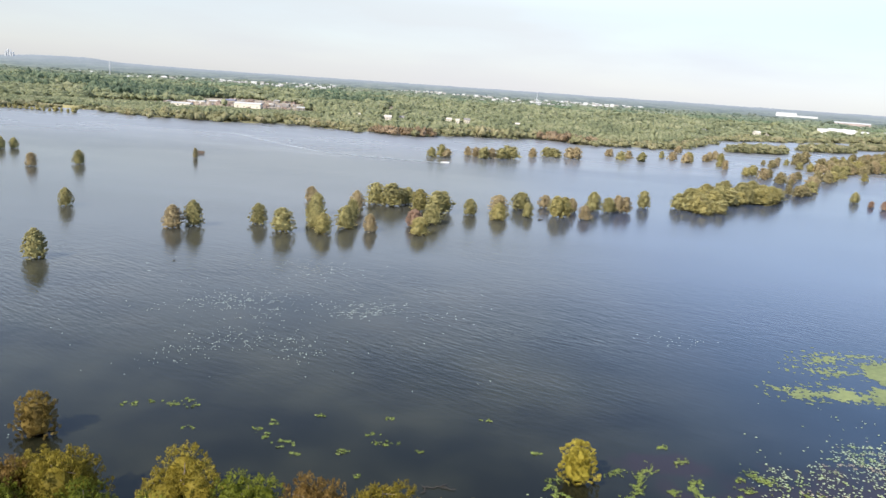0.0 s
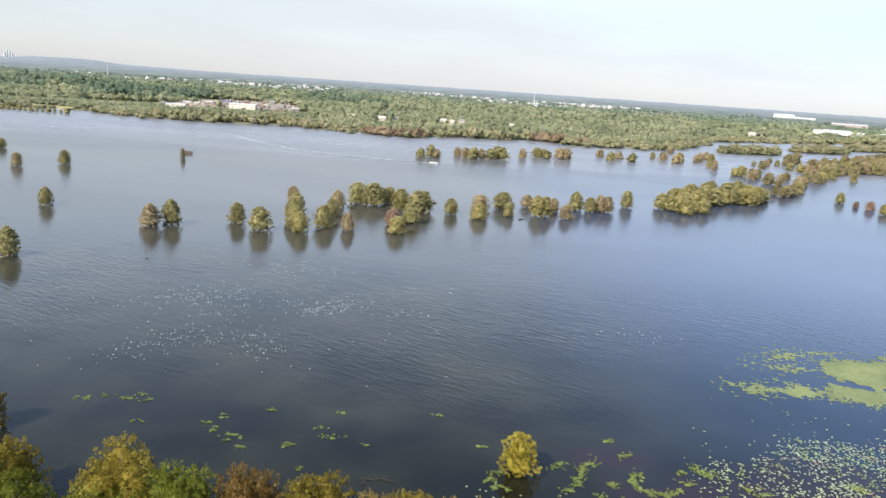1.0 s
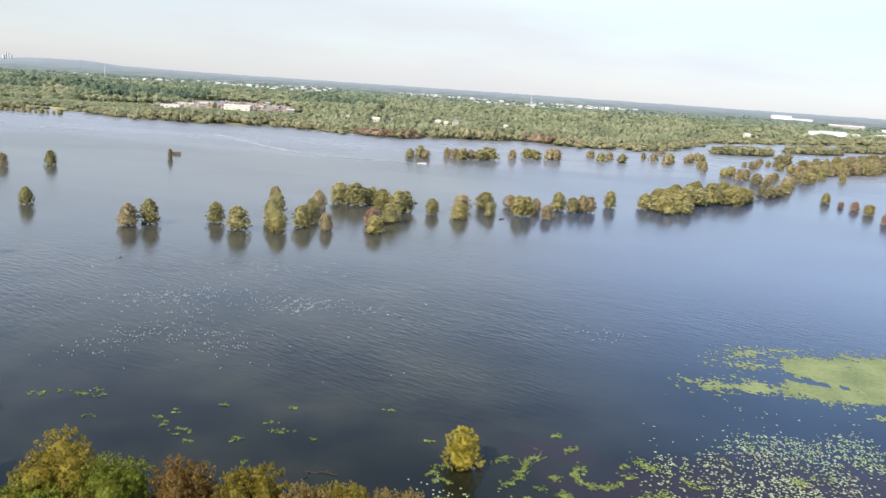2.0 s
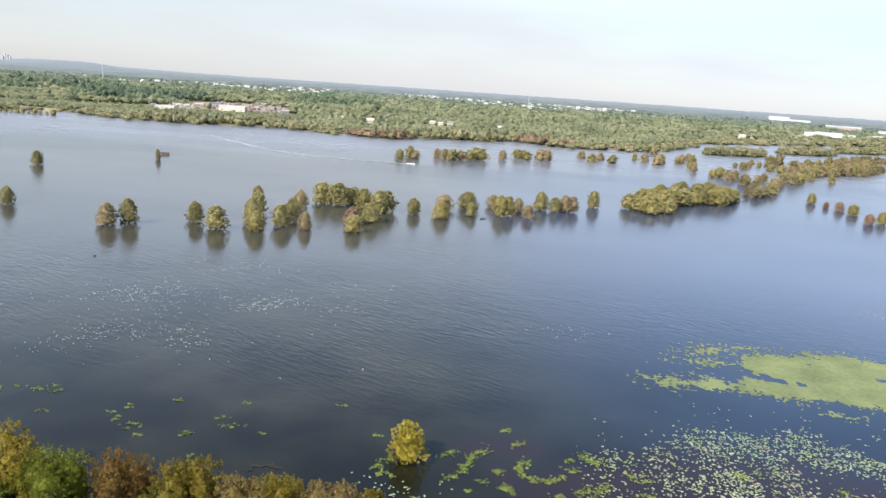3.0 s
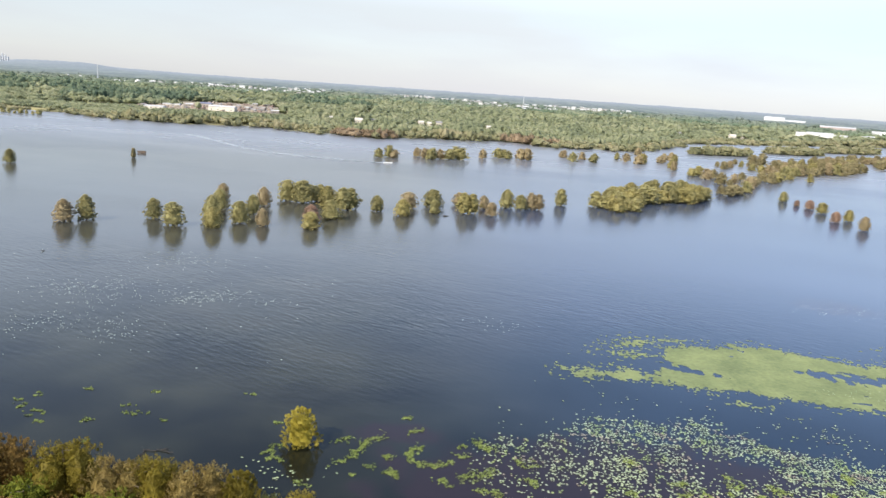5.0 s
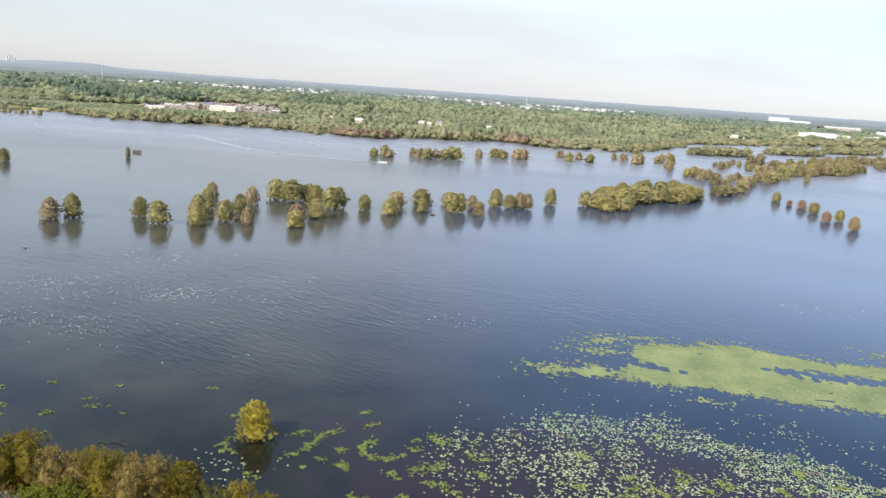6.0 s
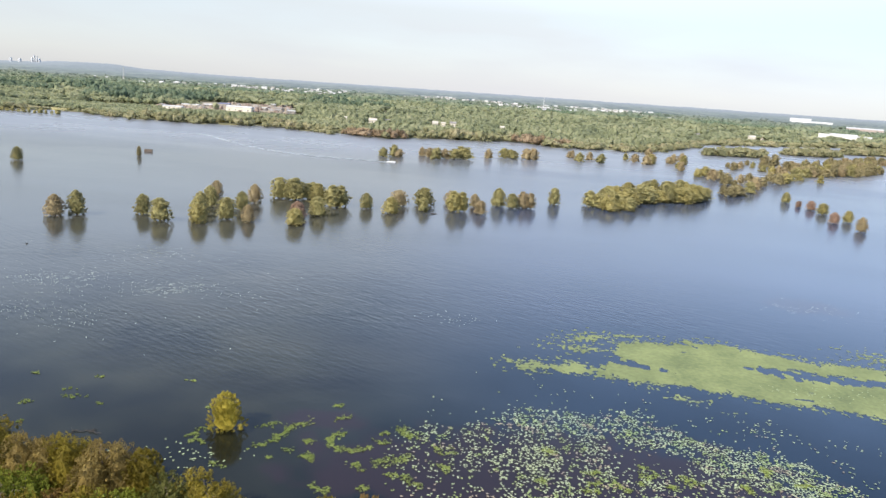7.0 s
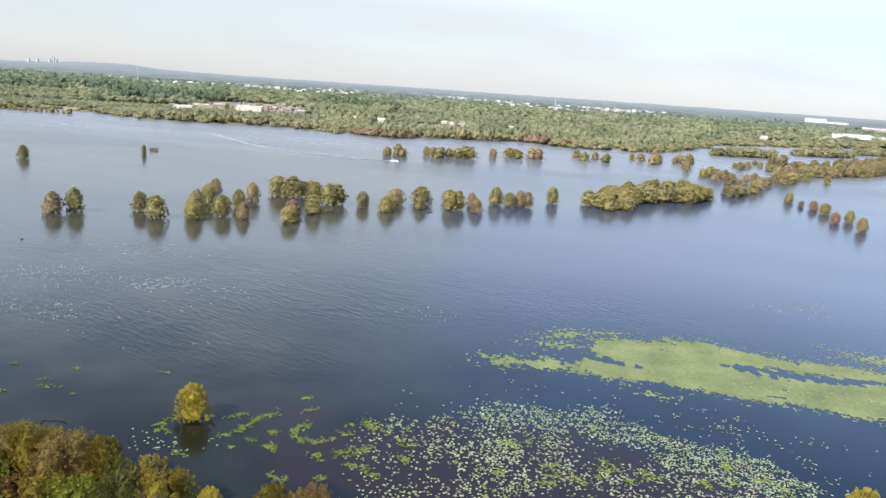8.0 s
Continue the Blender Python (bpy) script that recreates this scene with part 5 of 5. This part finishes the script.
for i in range(110):
    if i % 2:
        x, y = _rng.uniform(80, 640), _rng.uniform(1960, 2420)
    else:
        x, y = _rng.uniform(-800, -330), _rng.uniform(1850, 2420)
    w = float(_rng.uniform(7, 16))
    building("town_house", x, y, w, w * 0.7, float(_rng.uniform(6.5, 9.5)), PALE_WALL, (ROOF_PALE, ROOF_PALE, ROOF_DARK)[i % 3], "small pale house in the distant town", "house", "far town", float(_rng.uniform(-30, 30)), 2)


# smaller roofs crowd round the commercial rows
for x, y, w, h in TOWN:
    for k in range(3 + int(w / 14)):
        wide = float(_rng.uniform(6, 13))
        building("town_house", x + float(_rng.uniform(-0.9, 0.9)) * (w + 20), y + float(_rng.uniform(-90, 30)), wide, wide * 0.7, float(_rng.uniform(8.5, 11.5)), (PALE_WALL, WHITE_WALL)[k % 2], (ROOF_PALE, ROOF_DARK, ROOF_PALE)[k % 3], "small pale house in the distant town", "house", "far town", float(_rng.uniform(-30, 30)), 2)


def patch(name, cx, cy, hw, hd, mat, label, category, seed, lift=0.35):
    """Open ground with a ragged rim, laid over the land."""
    r = np.random.default_rng(seed)
    n, rings = 48, 5
    a = np.linspace(0, 2 * math.pi, n, endpoint=False)
    rim = 1 + 0.16 * np.sin(3 * a + r.uniform(0, 6)) + 0.1 * np.sin(7 * a + r.uniform(0, 6)) + r.normal(0, 0.04, n)
    v = [(cx, cy)] + [(cx + hw * k / rings * rim[i] * math.cos(a[i]), cy + hd * k / rings * rim[i] * math.sin(a[i])) for k in range(1, rings + 1) for i in range(n)]
    v = np.array(v)
    z = land_height(v[:, 0], v[:, 1]) + lift
    tri = np.array([[0, 1 + i, 1 + (i + 1) % n] for i in range(n)])
    quad = np.array([[1 + (k - 1) * n + i, 1 + k * n + i, 1 + k * n + (i + 1) % n, 1 + (k - 1) * n + (i + 1) % n] for k in range(1, rings) for i in range(n)])
    return tagged(new(name, mesh_from(name, np.column_stack([v, z]), [tri, quad], mat, True)), label, category, kind="structure")


patch("yard", -335, 1000, 44, 38, DIRT, "bare dirt yard between the sheds", "ground", 1)
patch("yard", -290, 1125, 92, 125, DIRT, "bare dirt yard between the sheds", "ground", 2, 0.5)
patch("yard", 770, 1340, 82, 34, DIRT, "pale parking ground before the stores", "ground", 3)
patch("field", -395, 985, 62, 16, DRY_GRASS, "ochre dry grass field beside the woods", "field", 4)
patch("field", -360, 1400, 92, 62, DRY_GRASS, "ochre dry grass field beside the woods", "field", 5)
patch("field", -395, 788, 60, 15, DRY_GRASS, "tan reedy clearing near the shore", "field", 6)
_ty = np.linspace(955, 1430, 40)
_tx = np.interp(_ty, [955, 1070, 1355, 1430], [-62, -67, -84, -88]) + 1.5 * np.sin(_ty * 0.03)
_tv = np.concatenate([np.column_stack([_tx - 3.5, _ty]), np.column_stack([_tx + 3.5, _ty])])
_tq = np.array([[i, i + 40, i + 41, i + 1] for i in range(39)])
tagged(new("track", mesh_from("track", np.column_stack([_tv, land_height(_tv[:, 0], _tv[:, 1]) + 0.4]), _tq, DIRT)), "pale sandy track cut through the woods", "track", kind="structure")


def mast(x, y, height, wide, label):
    root = new("radio_mast")
    root.matrix_basis = pose(x, y, float(land_height(np.array(x), np.array(y))) - 0.5)
    for k in range(3):
        a = k * 2 * math.pi / 3
        c, s = math.cos(a) * wide, math.sin(a) * wide
        v, q = tube([(c, s, 0), (c * 0.7, s * 0.7, height * 0.5), (c * 0.35, s * 0.35, height)], [0.5, 0.42, 0.3], 6)
        child("leg", mesh_from("leg", v, q, METAL), root)
    for k in range(1, 9):
        u = k / 9
        r = wide * (1 - 0.65 * u)
        pts = [(math.cos(a) * r, math.sin(a) * r, height * u) for a in (0, 2.0944, 4.18879, 6.28318)]
        v, q = tube(pts, [0.25] * 4, 5)
        child("brace", mesh_from("brace", v, q, METAL), root)
    return tagged(root, label, "mast", "radio masts")


def storage_pile(x, y, wide, high, mat, seed, label):
    """A rough heap of stored material."""
    r = np.random.default_rng(seed)
    v = ICO_V * (1, 1, 1) * r.uniform(0.75, 1.2, (len(ICO_V), 1))
    v = v * (wide / 2, wide / 2 * r.uniform(0.6, 1.1), high)
    v[:, 2] = np.maximum(v[:, 2], -0.3)
    ob = new("storage_pile", mesh_from("storage_pile", v, ICO_F, mat))
    ob.matrix_basis = pose(x, y, float(land_height(np.array(x), np.array(y))) + 0.3, 0, 0, float(r.uniform(0, 360)))
    return tagged(ob, label, "heap", "yard heaps")


_rng = np.random.default_rng(31)
for i in range(230):
    x, y = (_rng.uniform(-345, -190), _rng.uniform(1005, 1225)) if i % 3 else (_rng.uniform(-375, -300), _rng.uniform(965, 1040))
    mat = (DIRT, ROOF_DARK, DIRT, SCRAP, SCRAP)[i % 5]
    storage_pile(float(x), float(y), float(_rng.uniform(4, 11)), float(_rng.uniform(1.8, 5.2)), mat, i, {DIRT.name: "brown heap of soil on the dirt yard", ROOF_DARK.name: "dark grey heap of scrap on the dirt yard", SCRAP.name: "rusty brown heap of scrap on the dirt yard"}[mat.name])
spots = [(x, 716 + 3 * math.sin(x), 4.5 + 1.5 * math.sin(x * 1.7), 0.8) for x in range(-432, -352, 6)]
joined_trees("shore_thicket", "thin olive trees standing before a flooded inlet", OLIVE, spots, 77)


mast(-872, 1957, 42, 2.0, "tall pale lattice radio mast above the woods")
mast(280, 2054, 40, 1.8, "tall pale lattice radio mast near the town")
# tower colour paled towards the sky, as haze would leave it
FAINT, _n, _l, _b = material("faint_distant_concrete")
_b.inputs["Base Color"].default_value, _b.inputs["Roughness"].default_value = (0.385, 0.40, 0.415, 1), 1.0
CITY = [(-2158, 7, 64), (-2149, 6, 77), (-2139, 6, 72), (-2130, 9, 62), (-2206, 12, 56), (-2240, 10, 58)]
for x, w, top in CITY:
    y = 3700 + (x + 2142) * 0.55
    low = float(land_height(np.array(x), np.array(y))) - 2
    ob = new("tower_block", box_mesh("tower_block", w, w, top - low, FAINT, 0.6))
    ob.matrix_basis = pose(x, y, low)
    tagged(ob, "faint grey tower block of a distant city", "tower", "city skyline")


# ---- boat, its wake, the blind and drifting wood ----
def hull_mesh(length, beam, depth):
    """A pointed open hull with flared sides and a flat stern."""
    secs, v, f = 9, [], []
    for i in range(secs):
        u = i / (secs - 1)
        b = beam / 2 * (1 - max(0, u - 0.35) ** 2 * 2.2) * (1 if u < 0.97 else 0.3)
        b = max(b, 0.06)
        x, keel, sheer = (u - 0.5) * length, -0.15 + 0.25 * u ** 4, depth * (0.75 + 0.35 * u * u)
        v += [(x, -b, sheer), (x, -b * 0.8, 0.0), (x, 0, keel), (x, b * 0.8, 0.0), (x, b, sheer), (x, b * 0.85, sheer), (x, b * 0.7, 0.18), (x, -b * 0.7, 0.18), (x, -b * 0.85, sheer)]
    for i in range(secs - 1):
        for k in range(9):
            f.append((i * 9 + k, i * 9 + (k + 1) % 9, (i + 1) * 9 + (k + 1) % 9, (i + 1) * 9 + k))
    me = bpy.data.meshes.new("hull")
    me.from_pydata(v, [], f + [tuple(range(9)), tuple(range((secs - 1) * 9 + 8, (secs - 1) * 9 - 1, -1))])
    me.materials.append(WHITE_HULL)
    return me


boat = new("motor_boat")
boat.matrix_basis = pose(7.5, 481, 0.12, 0, 0, -3) @ Matrix.Diagonal((0.85, 0.85, 0.85, 1))
child("hull", hull_mesh(7.2, 2.4, 0.95), boat, "white open hull")
con = child("console", box_mesh("console", 0.7, 0.9, 0.8, WHITE_HULL, 0.08), boat)
con.matrix_basis = pose(-0.3, 0, 0.2)
glass = child("windscreen", box_mesh("windscreen", 0.06, 0.85, 0.35, GLASS, 0.02), con, "dark tinted windscreen")
glass.matrix_basis = pose(0.25, 0, 0.8, 0, -20, 0)
for x in (-1.3, 1.2):
    seat = child("seat", box_mesh("seat", 0.6, 1.3, 0.4, PALE_WALL, 0.08), boat)
    seat.matrix_basis = pose(x, 0, 0.18)
motor = child("outboard_motor", box_mesh("outboard_motor", 0.5, 0.45, 0.75, GLASS, 0.1), boat, "black outboard motor")
motor.matrix_basis = pose(-3.25, 0, 0.35)
tagged(boat, "small white open motor boat under way on the lake", "boat")

# two low swells spread from the stern, with foam along the inner one
WAKE_WATER, _n, _l, _b = material("stirred_water")
_stir = noise_node(_n, _l, 0.35, 4, (3.0, 0.8, 1), -25)
_tone = ramp_node(_n, [(0.32, (0.08, 0.09, 0.10)), (0.65, (0.30, 0.32, 0.34))])
_l.new(_stir.outputs[0], _tone.inputs[0])
_l.new(_tone.outputs[0], _b.inputs["Base Color"])
_b.inputs["IOR"].default_value, _b.inputs["Roughness"].default_value = 1.333, 0.22


def swell(name, xs, ys, start, end, high, label):
    """A long low ridge of water that widens away from the boat."""
    k = np.linspace(0, 1, 90)
    cx, cy = np.interp(k, np.linspace(0, 1, len(xs)), xs), np.interp(k, np.linspace(0, 1, len(xs)), ys)
    for _ in range(6):
        cx[1:-1], cy[1:-1] = (cx[:-2] + 2 * cx[1:-1] + cx[2:]) / 4, (cy[:-2] + 2 * cy[1:-1] + cy[2:]) / 4
    dx, dy = np.gradient(cx), np.gradient(cy)
    size = np.hypot(dx, dy)
    across = np.linspace(-1, 1, 7)
    wide = (start + (end - start) * k)[:, None]
    v = np.stack([cx[:, None] - dy[:, None] / size[:, None] * across * wide, cy[:, None] + dx[:, None] / size[:, None] * across * wide, 0.006 + high * (1 - 0.7 * k[:, None]) * np.cos(across * math.pi / 2) ** 2 + 0 * wide], -1)
    i = np.arange(90 * 7).reshape(90, 7)
    q = np.stack([i[:-1, :-1], i[1:, :-1], i[1:, 1:], i[:-1, 1:]], -1).reshape(-1, 4)
    return tagged(new(name, mesh_from(name, v.reshape(-1, 3), q, WAKE_WATER, True)), label, "wake", kind="structure")


WAKE_X, WAKE_Y = [3, -9, -30, -49, -68, -88, -112, -140, -172], [481.5, 482, 486, 490, 498, 510, 535, 570, 612]
swell("wake", WAKE_X, WAKE_Y, 0.7, 3.0, 0.10, "pale stirred swell trailing behind the boat")
swell("wake", [4, -18, -42, -66, -92, -120], [479.5, 476.5, 475, 479, 490, 508], 0.2, 0.7, 0.12, "low swell spreading from the boat's stern")
_rng = np.random.default_rng(23)
n = 1100
u = _rng.random(n) ** 1.5
wx = np.interp(u, np.linspace(0, 1, 9), WAKE_X)
wy = np.interp(u, np.linspace(0, 1, 9), WAKE_Y) + _rng.normal(0, 0.4 + 1.6 * u)
wc = np.column_stack([wx, wy, _rng.uniform(0.17, 0.2, n) * (1 - 0.6 * u)])
wd = unit(np.column_stack([np.full(n, 1.0), -0.15 - 0.85 * u, np.zeros(n)]))
wn2 = np.column_stack([-wd[:, 1], wd[:, 0], np.zeros(n)])
wl2, ww2 = _rng.uniform(0.5, 1.8, (n, 1)), _rng.uniform(0.10, 0.34, (n, 1))
wv = np.stack([wc - wd * wl2, wc - wn2 * ww2, wc + wd * wl2, wc + wn2 * ww2], 1).reshape(-1, 3)
tagged(new("foam", mesh_from("foam", wv, np.arange(n * 4).reshape(n, 4), FOAM)), "thin white foam flecks left behind the boat", "foam", kind="stuff")

tree("tall", "mid", DULL, -138.4, 417.5, 6.4, "cypress_tree", "slim dull-brown cypress beside a wooden hunting blind", "lone cypresses", 0, 0.75, 2)
blind = new("hunting_blind")
blind.matrix_basis = pose(-144.0, 443.5, 0.0, 0, 0, 6) @ Matrix.Diagonal((0.72, 0.72, 0.95, 1))
for x in (-3.2, -1.0, 1.2, 3.2):
    for y in (-1.0, 1.0):
        post = child("post", box_mesh("post", 0.11, 0.11, 3.2, PLANK, 0.02), blind)
        post.matrix_basis = pose(x, y, -1.4)
for k in range(9):
    board = child("plank", box_mesh("plank", 0.72, 2.4, 0.08, PLANK), blind)
    board.matrix_basis = pose(-3.1 + k * 0.775, 0, 0.45)
for k in range(5):
    for y in (-1.12, 1.12):
        board = child("rail_board", box_mesh("rail_board", 6.8, 0.06, 0.25, PLANK), blind)
        board.matrix_basis = pose(0, y, 0.15 + k * 0.3)
    for x in (-3.32, 3.32):
        board = child("end_board", box_mesh("end_board", 0.06, 2.1, 0.25, PLANK), blind)
        board.matrix_basis = pose(x, 0, 0.15 + k * 0.3)
tagged(blind, "low boarded hunting blind of dark weathered planks in the lake", "platform")


DARK_WOOD = rough_paint("sodden_wood", (0.025, 0.02, 0.017), (0.06, 0.05, 0.04), 1.5, 0.95, 0.4)


def log(x, y, length, thick, turn, seed, label="dark waterlogged log drifting in the lake"):
    r = np.random.default_rng(seed)
    pts = [(length * (k / 5 - 0.5), r.normal(0, 0.05 * length), 0.08 + r.uniform(0, 0.12)) for k in range(6)]
    root = new("driftwood")
    root.matrix_basis = pose(x, y, 0, 0, 0, turn)
    v, q = tube(pts, [thick * k for k in (0.5, 1, 0.95, 0.85, 0.6, 0.2)], 7)
    child("stem", mesh_from("stem", v, q, DARK_WOOD, True), root)
    for k in range(3):
        p = np.array(pts[1 + k])
        e = p + (r.normal(0, 0.4), r.normal(0, 0.6), r.uniform(0.0, 0.3))
        v, q = tube([p, (p + e) / 2 + 0.05, e], [thick * 0.4, thick * 0.3, thick * 0.1], 5)
        child("branch", mesh_from("branch", v, q, DARK_WOOD, True), root)
    return tagged(root, label, "driftwood", "driftwood")


log(45.2, 289, 2.6, 0.32, 20, 1)
log(98.4, 532.5, 3.0, 0.5, 70, 2)
for k, (x, y, turn) in enumerate(((2.0, 85.3, 12), (3.4, 85.8, 40), (4.4, 85.1, -15), (1.2, 84.7, 65))):
    log(x, y, 2.2, 0.055, turn, 3 + k, "tangled dark branches lying in the shallow water")
log(-69.3, 190.4, 1.2, 0.12, 90, 5)
